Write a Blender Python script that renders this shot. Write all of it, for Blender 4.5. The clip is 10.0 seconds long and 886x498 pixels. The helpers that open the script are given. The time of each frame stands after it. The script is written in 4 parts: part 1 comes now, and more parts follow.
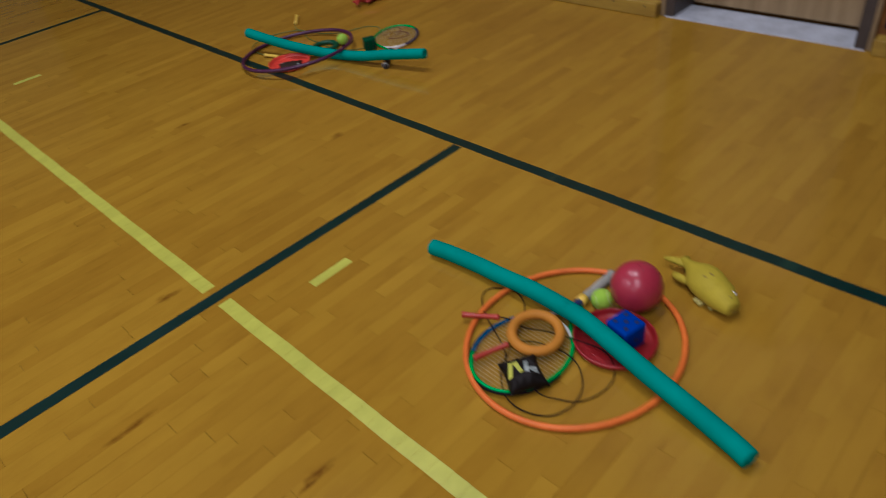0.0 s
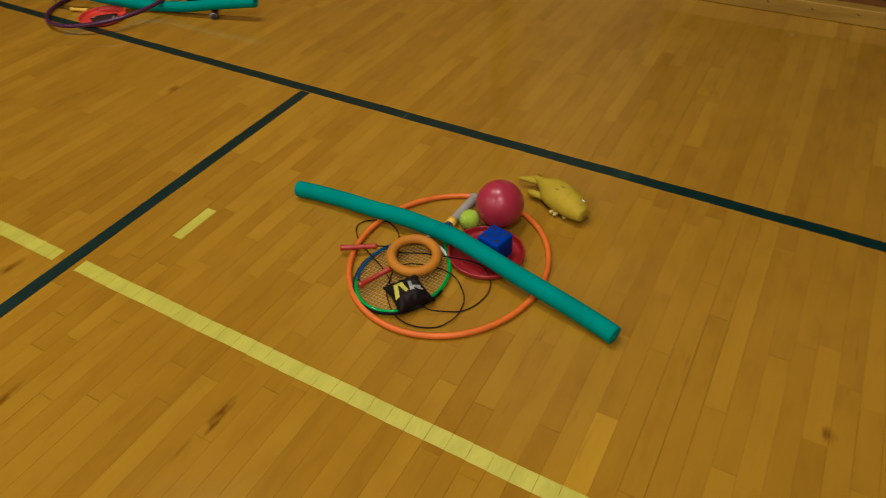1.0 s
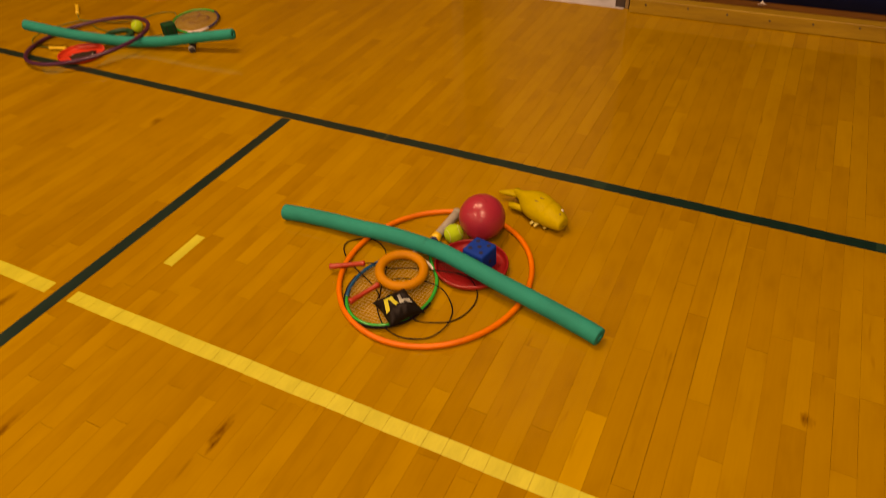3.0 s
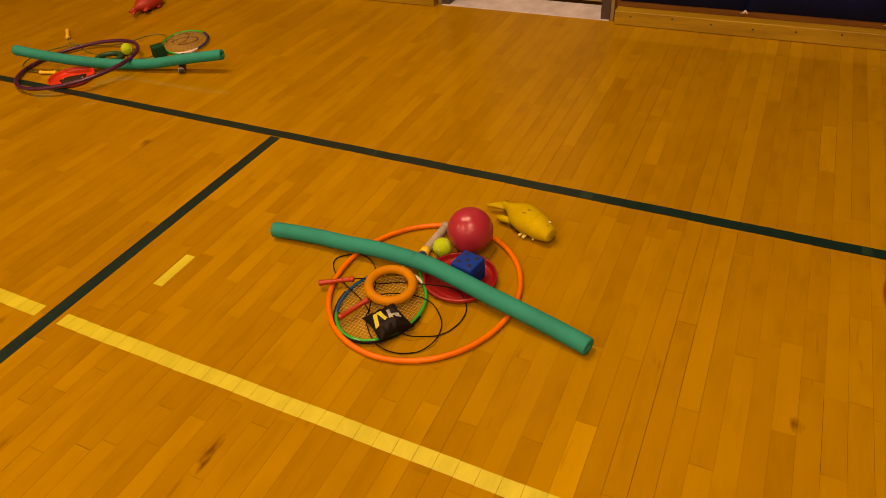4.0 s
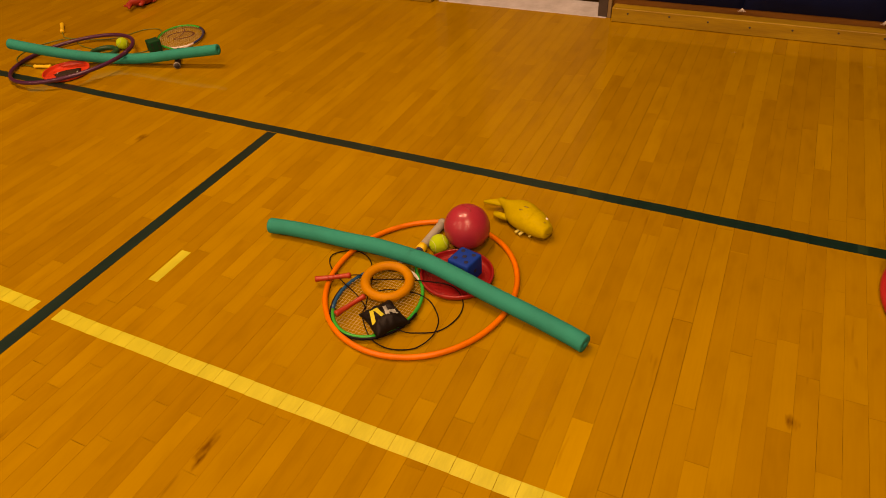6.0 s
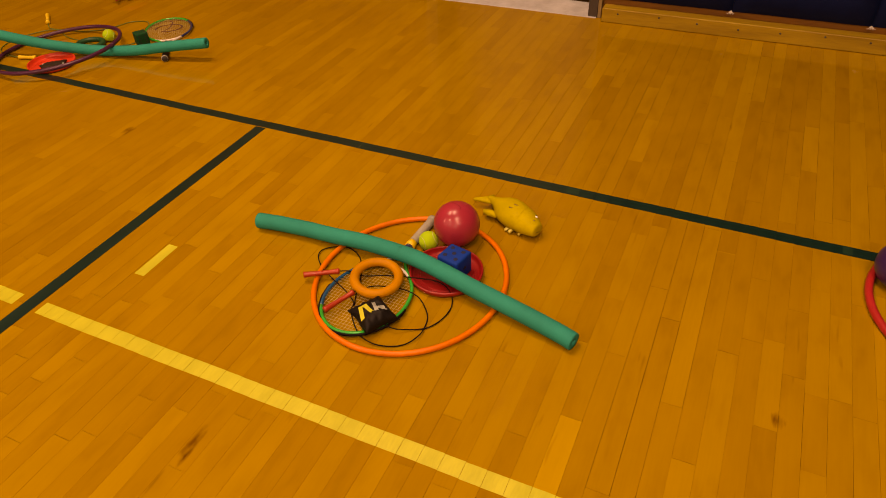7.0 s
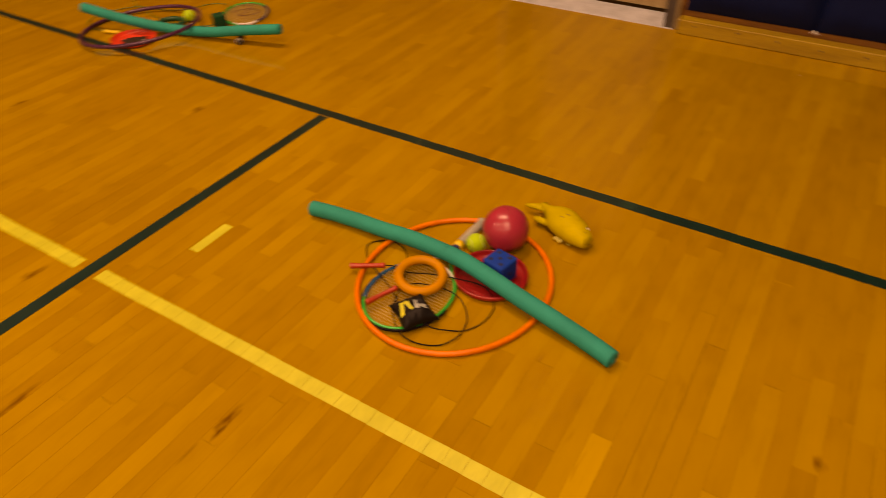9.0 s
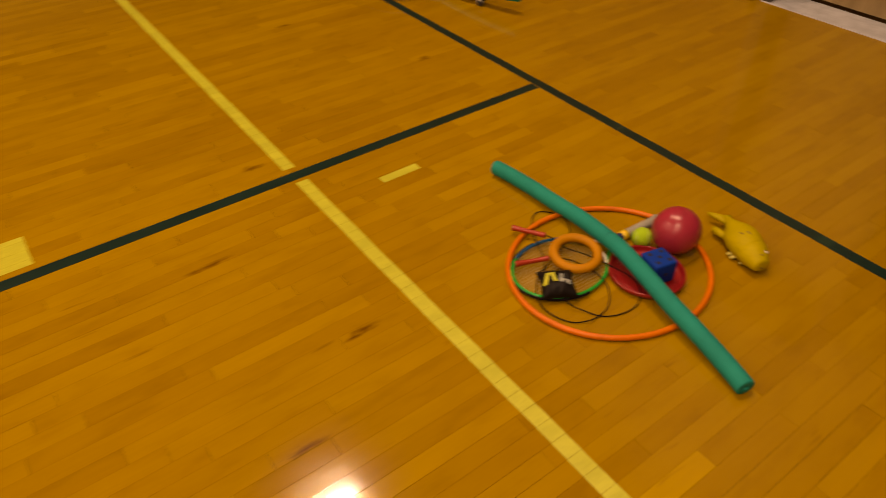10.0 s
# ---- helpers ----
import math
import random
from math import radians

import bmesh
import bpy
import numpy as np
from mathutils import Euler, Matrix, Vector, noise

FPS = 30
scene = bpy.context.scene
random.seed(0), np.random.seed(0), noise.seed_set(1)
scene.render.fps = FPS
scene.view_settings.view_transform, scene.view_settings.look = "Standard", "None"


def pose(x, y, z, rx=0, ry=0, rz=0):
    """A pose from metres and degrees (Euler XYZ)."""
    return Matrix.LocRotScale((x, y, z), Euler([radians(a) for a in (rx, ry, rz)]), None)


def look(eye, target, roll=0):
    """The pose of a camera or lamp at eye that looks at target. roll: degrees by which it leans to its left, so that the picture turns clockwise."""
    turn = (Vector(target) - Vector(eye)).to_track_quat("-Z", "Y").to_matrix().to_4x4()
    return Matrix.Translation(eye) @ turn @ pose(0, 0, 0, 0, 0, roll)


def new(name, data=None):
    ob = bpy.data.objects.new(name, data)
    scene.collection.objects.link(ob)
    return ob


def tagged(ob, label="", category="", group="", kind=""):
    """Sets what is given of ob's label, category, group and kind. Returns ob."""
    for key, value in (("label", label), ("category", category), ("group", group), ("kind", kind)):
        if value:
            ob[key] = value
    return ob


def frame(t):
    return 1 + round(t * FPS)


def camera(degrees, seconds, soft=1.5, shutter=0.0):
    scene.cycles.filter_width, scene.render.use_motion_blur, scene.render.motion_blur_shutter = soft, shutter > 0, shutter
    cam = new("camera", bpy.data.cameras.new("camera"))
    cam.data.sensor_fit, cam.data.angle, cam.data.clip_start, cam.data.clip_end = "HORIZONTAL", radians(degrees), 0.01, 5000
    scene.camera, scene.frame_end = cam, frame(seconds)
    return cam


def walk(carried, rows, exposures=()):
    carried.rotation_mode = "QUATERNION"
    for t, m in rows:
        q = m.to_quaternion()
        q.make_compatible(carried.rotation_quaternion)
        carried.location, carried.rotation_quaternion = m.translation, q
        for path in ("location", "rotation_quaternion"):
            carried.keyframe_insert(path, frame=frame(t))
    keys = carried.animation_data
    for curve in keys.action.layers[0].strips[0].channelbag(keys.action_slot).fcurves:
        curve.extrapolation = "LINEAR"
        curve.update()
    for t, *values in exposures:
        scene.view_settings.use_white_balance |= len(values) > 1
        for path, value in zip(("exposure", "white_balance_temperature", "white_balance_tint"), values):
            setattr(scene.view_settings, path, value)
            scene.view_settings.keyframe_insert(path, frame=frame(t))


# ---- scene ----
PATH = [
    (0, (1.9042, -1.8675, 1.4804), (0.7758, -0.8676, 0.3242), -7.92),
    (0.2, (1.9610, -1.8510, 1.4722), (0.7987, -0.7896, 0.2384), -10.20),
    (0.5, (1.9063, -1.9309, 1.4782), (0.9593, -0.7686, 0.3111), -6.36),
    (0.7, (1.9234, -1.9645, 1.4549), (1.0354, -0.6645, 0.2215), -2.25),
    (1, (1.8738, -2.0566, 1.4496), (1.1134, -0.7666, 0.1239), -2.30),
    (1.2, (1.8879, -2.0579, 1.4480), (1.1636, -0.7518, 0.1177), -2.49),
    (1.5, (1.8724, -2.0906, 1.4477), (1.2137, -0.7337, 0.1343), -0.92),
    (2, (1.8705, -2.1298, 1.4430), (1.1848, -0.7811, 0.1349), -1.35),
    (2.5, (1.8842, -2.1299, 1.4517), (1.2156, -0.7932, 0.1226), -2.01),
    (3, (1.8934, -2.1264, 1.4709), (1.1635, -0.7700, 0.1952), -3.54),
    (3.2, (1.9092, -2.1349, 1.4756), (1.1675, -0.7541, 0.2334), -4.08),
    (4.3, (1.9245, -2.1160, 1.4711), (1.1922, -0.7381, 0.2201), -4.79),
    (4.5, (1.9180, -2.1230, 1.4666), (1.2013, -0.7466, 0.2049), -4.03),
    (5, (1.9174, -2.1201, 1.4671), (1.2187, -0.7352, 0.2047), -3.54),
    (5.3, (1.9009, -2.1343, 1.4677), (1.2225, -0.8246, 0.2701), -4.15),
    (5.5, (1.9190, -2.1204, 1.4720), (1.1976, -0.7375, 0.2201), -4.34),
    (6.8, (1.9185, -2.1201, 1.4701), (1.2265, -0.7287, 0.2110), -2.96),
    (7, (1.9095, -2.1259, 1.4657), (1.2277, -0.7279, 0.2085), -2.64),
    (7.5, (1.9107, -2.1247, 1.4658), (1.2147, -0.7239, 0.2195), -2.73),
    (8, (1.9167, -2.1254, 1.4619), (1.2077, -0.7242, 0.2234), -2.62),
    (8.5, (1.9113, -2.1257, 1.4633), (1.2032, -0.7461, 0.2004), -1.51),
    (9, (1.9282, -2.1019, 1.4758), (1.1474, -0.8504, 0.2783), -1.22),
    (9.2, (2.0072, -2.0453, 1.4801), (1.0496, -0.8192, 0.2233), -0.86),
    (9.5, (2.0510, -2.0172, 1.4656), (1.0474, -0.9732, 0.2357), -0.07),
    (9.7, (2.0674, -2.0083, 1.4776), (0.9338, -1.0150, 0.1629), -0.74),
    (10, (2.0914, -2.0805, 1.4717), (0.9215, -1.2232, 0.2444), -0.43),
]
# light and colour: lamps stay as they are, the camera's white balance drifts
EXPOSURES = [(0.0, -0.59, 4000, 1), (0.6, -0.59, 4050, 1), (1.0, -0.46, 4700, 3), (1.5, -0.45, 5700, 9), (2.5, -0.32, 7600, 15), (4.0, -0.19, 8700, 21),
             (9.3, -0.17, 9000, 22), (10.0, -0.47, 7700, 11)]
cam = camera(66.0, 10.0, soft=0.9, shutter=0.6)
walk(cam, [(t, look(eye, target, roll)) for t, eye, target, roll in PATH], EXPOSURES)

# ---- world and lamps ----
CEIL = 6.2
ROOM_X0, ROOM_X1, ROOM_Y0, WALL_Y = -12.0, 11.0, -16.0, 1.765
LAMP_SPOTS = [(-1.95, -0.72, 0.26), (0.15, -0.3, 0.3), (2.7, -3.5, 0.36), (-7.6, -6.3, 0.4), (-1.6, -6.3, 0.4), (4.4, -6.3, 0.4), (-7.6, -12.1, 0.5), (-1.6, -12.1, 0.5), (4.4, -12.1, 0.5)]
LAMP_POWER = 638.0
LAMP_COLOUR = (1.0, 0.65, 0.44)

world = bpy.data.worlds.new("world")
scene.world = world
world.use_nodes = True
world.node_tree.nodes["Background"].inputs[0].default_value = (0.02, 0.02, 0.02, 1)
world.node_tree.nodes["Background"].inputs[1].default_value = 0.2

for lx, ly, share in LAMP_SPOTS:
    light = bpy.data.lights.new("high_bay_light", "AREA")
    light.shape, light.size, light.size_y = "RECTANGLE", 0.30, 0.60
    light.energy, light.color = LAMP_POWER * share, LAMP_COLOUR
    lamp_ob = new("high_bay_light", light)
    lamp_ob.matrix_world = pose(lx, ly, CEIL - 0.32)


# ---- materials ----
def nodes_of(name):
    m = bpy.data.materials.new(name)
    m.use_nodes = True
    nt = m.node_tree
    return m, nt, nt.nodes["Principled BSDF"]


def node(nt, kind, **inputs):
    n = nt.nodes.new(kind)
    for k, v in inputs.items():
        n.inputs[k.replace("_", " ")].default_value = v
    return n


def maths(nt, op, a, b=0.0, clamp=False):
    n = nt.nodes.new("ShaderNodeMath")
    n.operation, n.use_clamp = op, clamp
    for i, v in enumerate((a, b)):
        if isinstance(v, (int, float)):
            n.inputs[i].default_value = v
        else:
            nt.links.new(v, n.inputs[i])
    return n.outputs[0]


def ramp(nt, fac, stops):
    r = nt.nodes.new("ShaderNodeValToRGB")
    els = r.color_ramp.elements
    while len(els) < len(stops):
        els.new(0.5)
    for e, (p, c) in zip(els, stops):
        e.position, e.color = p, (*c, 1)
    nt.links.new(fac, r.inputs[0])
    return r.outputs[0]


def mix(nt, mode, fac, a, b):
    n = nt.nodes.new("ShaderNodeMix")
    n.data_type, n.blend_type = "RGBA", mode
    for i, v in ((0, fac), (6, a), (7, b)):
        if isinstance(v, (int, float)):
            n.inputs[i].default_value = v
        elif isinstance(v, tuple):
            n.inputs[i].default_value = (*v, 1)
        else:
            nt.links.new(v, n.inputs[i])
    return n.outputs[2]


def noise_tex(nt, scale, detail=3.0, vector=None, rough=0.5):
    n = node(nt, "ShaderNodeTexNoise", Scale=scale, Detail=detail, Roughness=rough)
    if vector is not None:
        nt.links.new(vector, n.inputs["Vector"])
    return n.outputs["Fac"]


def bump(nt, bsdf, height, strength, distance):
    b = node(nt, "ShaderNodeBump", Strength=strength, Distance=distance)
    nt.links.new(height, b.inputs["Height"])
    nt.links.new(b.outputs[0], bsdf.inputs["Normal"])


def stretched(nt, scale, shift=None, source="Position"):
    """Place scaled per axis; shift moves each piece to its own patch of grain."""
    if source == "Position":
        v = nt.nodes.new("ShaderNodeNewGeometry").outputs["Position"]
    else:
        v = nt.nodes.new("ShaderNodeTexCoord").outputs["Object"]
    m = nt.nodes.new("ShaderNodeMapping")
    m.inputs["Scale"].default_value = scale
    nt.links.new(v, m.inputs["Vector"])
    if shift is not None:
        c = nt.nodes.new("ShaderNodeCombineXYZ")
        for i in range(3):
            nt.links.new(maths(nt, "MULTIPLY", shift, 37.0 + 11 * i), c.inputs[i])
        nt.links.new(c.outputs[0], m.inputs["Location"])
    return m.outputs[0]


STAINS = [(0.843, -1.455, 0.018, 0.060), (0.850, -1.495, 0.012, 0.034), (2.195, -0.815, 0.020, 0.026), (-0.55, -0.25, 0.03, 0.04),
          (-1.35, -0.62, 0.02, 0.05), (0.30, -1.72, 0.015, 0.10), (-0.15, -1.36, 0.02, 0.06), (1.10, -1.78, 0.015, 0.07)]


def floor_wood(name, island, lift=1.0):
    """Varnished maple strip; each strip has its own tone and grain."""
    m, nt, bsdf = nodes_of(name)
    if island:
        rnd = nt.nodes.new("ShaderNodeNewGeometry").outputs["Random Per Island"]
    else:
        rnd = nt.nodes.new("ShaderNodeObjectInfo").outputs["Random"]
    tone = ramp(nt, rnd, [(0.0, (0.271, 0.155, 0.0018)), (0.2, (0.287, 0.167, 0.0022)), (0.6, (0.305, 0.182, 0.0028)),
                          (0.9, (0.324, 0.197, 0.0034)), (1.0, (0.340, 0.208, 0.0042))])
    tone = mix(nt, "MULTIPLY", 1.0, tone, (lift, 1 + (lift - 1) * 1.3, lift * 1.1))
    grain = noise_tex(nt, 1.0, 4, stretched(nt, (190, 6, 60), rnd), 0.6)
    figure = noise_tex(nt, 1.0, 3, stretched(nt, (17, 5.5, 12), rnd), 0.5)
    worn = noise_tex(nt, 1.3, 4, stretched(nt, (1, 1, 1)), 0.6)
    col = mix(nt, "MULTIPLY", 0.4, tone, ramp(nt, grain, [(0.3, (0.93, 0.91, 0.88)), (0.62, (1.03, 1.02, 1.02))]))
    col = mix(nt, "MULTIPLY", 0.65, col, ramp(nt, figure, [(0.28, (0.84, 0.79, 0.70)), (0.46, (0.98, 0.97, 0.95)), (0.72, (1.07, 1.07, 1.05))]))
    col = mix(nt, "MULTIPLY", 0.35, col, ramp(nt, worn, [(0.3, (0.84, 0.79, 0.74)), (0.5, (1.0, 0.99, 0.98)), (0.7, (1.07, 1.06, 1.05))]))
    # mineral streaks: dark, long and sparse
    streak = noise_tex(nt, 1.0, 2, stretched(nt, (30, 3.2, 9), rnd), 0.7)
    col = mix(nt, "MULTIPLY", ramp(nt, streak, [(0.70, (0, 0, 0)), (0.82, (0.65, 0.65, 0.65))]), col, (0.50, 0.38, 0.28))
    ragged = noise_tex(nt, 1.0, 4, stretched(nt, (60, 14, 20)), 0.7)
    pos = nt.nodes.new("ShaderNodeNewGeometry").outputs["Position"]
    for sx, sy, wx, wy in STAINS:
        mp = nt.nodes.new("ShaderNodeMapping")
        mp.vector_type = "TEXTURE"
        mp.inputs["Location"].default_value = (sx, sy, 0)
        mp.inputs["Scale"].default_value = (wx, wy, 1)
        nt.links.new(pos, mp.inputs["Vector"])
        ln = nt.nodes.new("ShaderNodeVectorMath")
        ln.operation = "LENGTH"
        nt.links.new(mp.outputs[0], ln.inputs[0])
        d = maths(nt, "ADD", ln.outputs["Value"], maths(nt, "MULTIPLY", maths(nt, "SUBTRACT", ragged, 0.5), 2.4))
        col = mix(nt, "MULTIPLY", maths(nt, "SUBTRACT", 1.0, d, True), col, (0.42, 0.31, 0.21))
    nt.links.new(col, bsdf.inputs["Base Color"])
    scuff = noise_tex(nt, 5.0, 5, stretched(nt, (1, 1, 1)), 0.7)
    nt.links.new(maths(nt, "ADD", maths(nt, "MULTIPLY", scuff, 0.09), 0.05), bsdf.inputs["Roughness"])
    bsdf.inputs["IOR"].default_value = 1.48
    wavy = noise_tex(nt, 1.0, 2, stretched(nt, (22, 4, 10), rnd))
    bump(nt, bsdf, maths(nt, "ADD", wavy, maths(nt, "MULTIPLY", grain, 0.06)), 0.25, 0.0015)
    return m


def painted(name, colour, rough=0.3, wear=0.12, scale=18.0):
    m, nt, bsdf = nodes_of(name)
    worn = noise_tex(nt, scale, 5, stretched(nt, (1, 0.25, 1)), 0.65)
    fine = noise_tex(nt, 160.0, 3, stretched(nt, (1, 0.2, 1)))
    lo, hi = tuple(c * (1 - 2 * wear) for c in colour), tuple(min(1, c * (1 + wear)) for c in colour)
    col = mix(nt, "MULTIPLY", 0.5, ramp(nt, worn, [(0.3, lo), (0.65, hi)]), ramp(nt, fine, [(0.3, (0.85, 0.85, 0.85)), (0.6, (1, 1, 1))]))
    nt.links.new(col, bsdf.inputs["Base Color"])
    nt.links.new(maths(nt, "ADD", maths(nt, "MULTIPLY", worn, 0.2), rough - 0.1), bsdf.inputs["Roughness"])
    bump(nt, bsdf, fine, 0.1, 0.0008)
    return m


def plastic(name, colour, rough=0.4, grain=90.0, depth=0.0006, strength=0.25, mottled=0.08, coat=0.0, gloss=0.5):
    """Plastic, rubber and foam: a colour with faint mottling, scuffs and a fine surface grain."""
    m, nt, bsdf = nodes_of(name)
    v = stretched(nt, (1, 1, 1), None, "Object")
    broad = noise_tex(nt, 9.0, 4, v, 0.6)
    fine = noise_tex(nt, grain, 3, v, 0.6)
    lo, hi = tuple(c * (1 - 2 * mottled) for c in colour), tuple(min(1, c * (1 + mottled)) for c in colour)
    col = mix(nt, "MULTIPLY", 0.35, ramp(nt, broad, [(0.3, lo), (0.7, hi)]), ramp(nt, fine, [(0.32, (0.75, 0.75, 0.75)), (0.55, (1, 1, 1))]))
    nt.links.new(col, bsdf.inputs["Base Color"])
    nt.links.new(maths(nt, "ADD", maths(nt, "MULTIPLY", broad, 0.18), max(0.03, rough - 0.09)), bsdf.inputs["Roughness"])
    bsdf.inputs["Coat Weight"].default_value = coat
    bsdf.inputs["Specular IOR Level"].default_value = gloss
    bump(nt, bsdf, fine, strength, depth)
    return m


def foam(name, colour, rough):
    """Closed-cell foam: pores, and a few dents and nicks."""
    m, nt, bsdf = nodes_of(name)
    v = stretched(nt, (1, 1, 1))
    pores = noise_tex(nt, 330.0, 3, v, 0.6)
    broad = noise_tex(nt, 7.0, 4, v, 0.6)
    cell = node(nt, "ShaderNodeTexVoronoi", Scale=13.0)
    nt.links.new(v, cell.inputs["Vector"])
    nick = maths(nt, "SUBTRACT", 1.0, maths(nt, "MULTIPLY", cell.outputs["Distance"], 8.0), True)
    nick = maths(nt, "MULTIPLY", nick, maths(nt, "GREATER_THAN", noise_tex(nt, 3.0, 1, v), 0.52))
    col = mix(nt, "MULTIPLY", 0.5, ramp(nt, broad, [(0.3, tuple(c * 0.85 for c in colour)), (0.7, tuple(c * 1.08 for c in colour))]),
              ramp(nt, pores, [(0.35, (0.66, 0.70, 0.70)), (0.55, (1, 1, 1))]))
    # shade inside the nicks, put into the colour besides the bump
    col = mix(nt, "MULTIPLY", nick, col, (0.45, 0.45, 0.45))
    nt.links.new(col, bsdf.inputs["Base Color"])
    bsdf.inputs["Roughness"].default_value = rough
    bsdf.inputs["Specular IOR Level"].default_value = 0.25
    bump(nt, bsdf, maths(nt, "SUBTRACT", pores, maths(nt, "MULTIPLY", nick, 2.0)), 0.5, 0.0012)
    return m


def timber(name, light, dark, scale, rough=0.45):
    m, nt, bsdf = nodes_of(name)
    broad = noise_tex(nt, 1.0, 3, stretched(nt, scale), 0.55)
    fine = noise_tex(nt, 1.0, 4, stretched(nt, tuple(s * 7 for s in scale)), 0.6)
    col = mix(nt, "MULTIPLY", 0.5, ramp(nt, broad, [(0.3, dark), (0.68, light)]), ramp(nt, fine, [(0.3, (0.72, 0.68, 0.62)), (0.6, (1, 1, 1))]))
    nt.links.new(col, bsdf.inputs["Base Color"])
    bsdf.inputs["Roughness"].default_value = rough
    bump(nt, bsdf, fine, 0.2, 0.001)
    return m


M_PLANK = floor_wood("floor maple", False)
M_PLANKS = floor_wood("floor maple run", True)
M_PLANK_PALE = floor_wood("pale floor maple", False, 1.28)
M_GAP = plastic("floor gap dirt", (0.115, 0.058, 0.006), 0.9)
M_GREEN_LINE = painted("dark green line paint", (0.0020, 0.019, 0.0135), 0.36)
M_YELLOW_LINE = painted("yellow line paint", (0.480, 0.488, 0.042), 0.32, 0.07)
M_WORN = painted("rubbed green line paint", (0.008, 0.034, 0.020), 0.42, 0.25)
M_SCRATCH = painted("pale scratch in line paint", (0.10, 0.12, 0.05), 0.5)
M_WALL = painted("wall paint", (0.24, 0.20, 0.15), 0.6)
M_WALL_UPPER = painted("dark brown to dull reflection", (0.060, 0.042, 0.026), 0.6)
M_CEIL = painted("ceiling paint", (0.16, 0.155, 0.145), 0.8)
M_BASE = timber("pine base board", (0.36, 0.245, 0.016), (0.25, 0.160, 0.010), (2.2, 20, 20))
M_BACKING = timber("stained backing board", (0.20, 0.085, 0.010), (0.13, 0.052, 0.007), (2.5, 20, 20))
M_DOOR = timber("door oak veneer", (0.33, 0.245, 0.115), (0.21, 0.15, 0.062), (16, 10, 1.1))
M_JAMB = plastic("dark brown frame paint", (0.055, 0.046, 0.042), 0.4)
M_TRIM = timber("pale casing", (0.26, 0.20, 0.10), (0.20, 0.15, 0.07), (20, 20, 2))
M_SILL = plastic("worn grey threshold", (0.46, 0.49, 0.54), 0.5, 40, 0.001, 0.4, 0.12)
M_PAD = plastic("navy vinyl", (0.003, 0.0075, 0.045), 0.55, 220, 0.0006, 0.3, 0.1, gloss=0.10)
M_SCREW = plastic("dark screw head", (0.04, 0.035, 0.03), 0.4)
M_TUFT = plastic("frayed white batting", (0.62, 0.60, 0.55), 0.9, 300, 0.002, 0.8)
M_STEEL = plastic("lamp housing grey", (0.45, 0.45, 0.45), 0.4)

M_TEAL = foam("teal foam", (0.004, 0.258, 0.208), 0.75)
M_TEAL_HOLE_SHADE = plastic("teal shade in noodle hole", (0.002, 0.028, 0.020), 0.9, 260, 0.0012, 0.5)
M_ORANGE = plastic("orange tube plastic", (0.64, 0.16, 0.006), 0.4, 60, 0.0003, 0.2, gloss=0.3)
M_PURPLE = plastic("purple tube plastic", (0.055, 0.010, 0.050), 0.35, 60, 0.0003, 0.2)
M_REDTUBE = plastic("red tube plastic", (0.38, 0.020, 0.022), 0.35, 60, 0.0003, 0.2)
M_BALL = plastic("red playground rubber", (0.33, 0.026, 0.050), 0.30, 240, 0.0006, 0.25, 0.06)
M_BALL_MARK = plastic("dark red print", (0.20, 0.008, 0.015), 0.4)
M_VIOLET = plastic("violet rubber", (0.035, 0.012, 0.10), 0.35, 240, 0.0006, 0.25)
M_FELT = plastic("tennis felt", (0.36, 0.58, 0.016), 0.95, 420, 0.002, 0.9, 0.06)
M_SEAM = plastic("ball seam", (0.50, 0.62, 0.20), 0.8)
M_DISC = plastic("red disc plastic", (0.26, 0.010, 0.012), 0.33, 50, 0.0003, 0.2)
M_DISC_ORANGE = plastic("orange-red disc plastic", (0.62, 0.050, 0.022), 0.35, 50, 0.0003, 0.2)
M_DIE_BLUE = plastic("blue foam rubber", (0.001, 0.036, 0.32), 0.7, 300, 0.0008, 0.4, gloss=0.15)
M_DIE_BLUE_PIP = plastic("blue pip with hollow shade", (0.004, 0.008, 0.05), 0.8)
M_DIE_GREEN = plastic("green foam rubber", (0.003, 0.055, 0.018), 0.7, 300, 0.0008, 0.4, gloss=0.15)
M_DIE_GREEN_PIP = plastic("green pip with hollow shade", (0.002, 0.02, 0.008), 0.8)
M_RING = plastic("tan orange ring rubber", (0.46, 0.20, 0.004), 0.55, 200, 0.0006, 0.3, gloss=0.2)
M_RING_GREEN = plastic("green ring rubber", (0.003, 0.060, 0.020), 0.5, 200, 0.0006, 0.3)
M_FRAME_BLUE = plastic("blue racket paint", (0.008, 0.075, 0.19), 0.25, coat=0.4)
M_FRAME_GREEN = plastic("green racket paint", (0.010, 0.36, 0.040), 0.25, coat=0.4)
M_FRAME_WHITE = plastic("white racket paint", (0.66, 0.66, 0.64), 0.25, coat=0.4)
M_FRAME_NAVY = plastic("navy racket paint", (0.015, 0.03, 0.12), 0.25, coat=0.4)
M_STRING = plastic("pale racket string", (0.48, 0.40, 0.16), 0.5)
M_PRINT = plastic("dark string print", (0.10, 0.030, 0.012), 0.7)
M_GRIP = plastic("worn grey grip tape", (0.30, 0.30, 0.26), 0.85, 120, 0.0015, 0.6, 0.15)
M_GRIP_DARK = plastic("black grip tape", (0.025, 0.022, 0.022), 0.7, 120, 0.0015, 0.6)
M_YELLOW_BAND = plastic("yellow band plastic", (0.78, 0.55, 0.03), 0.4)
M_CORD_BLACK = plastic("black cord", (0.006, 0.003, 0.005), 0.7, gloss=0.12)
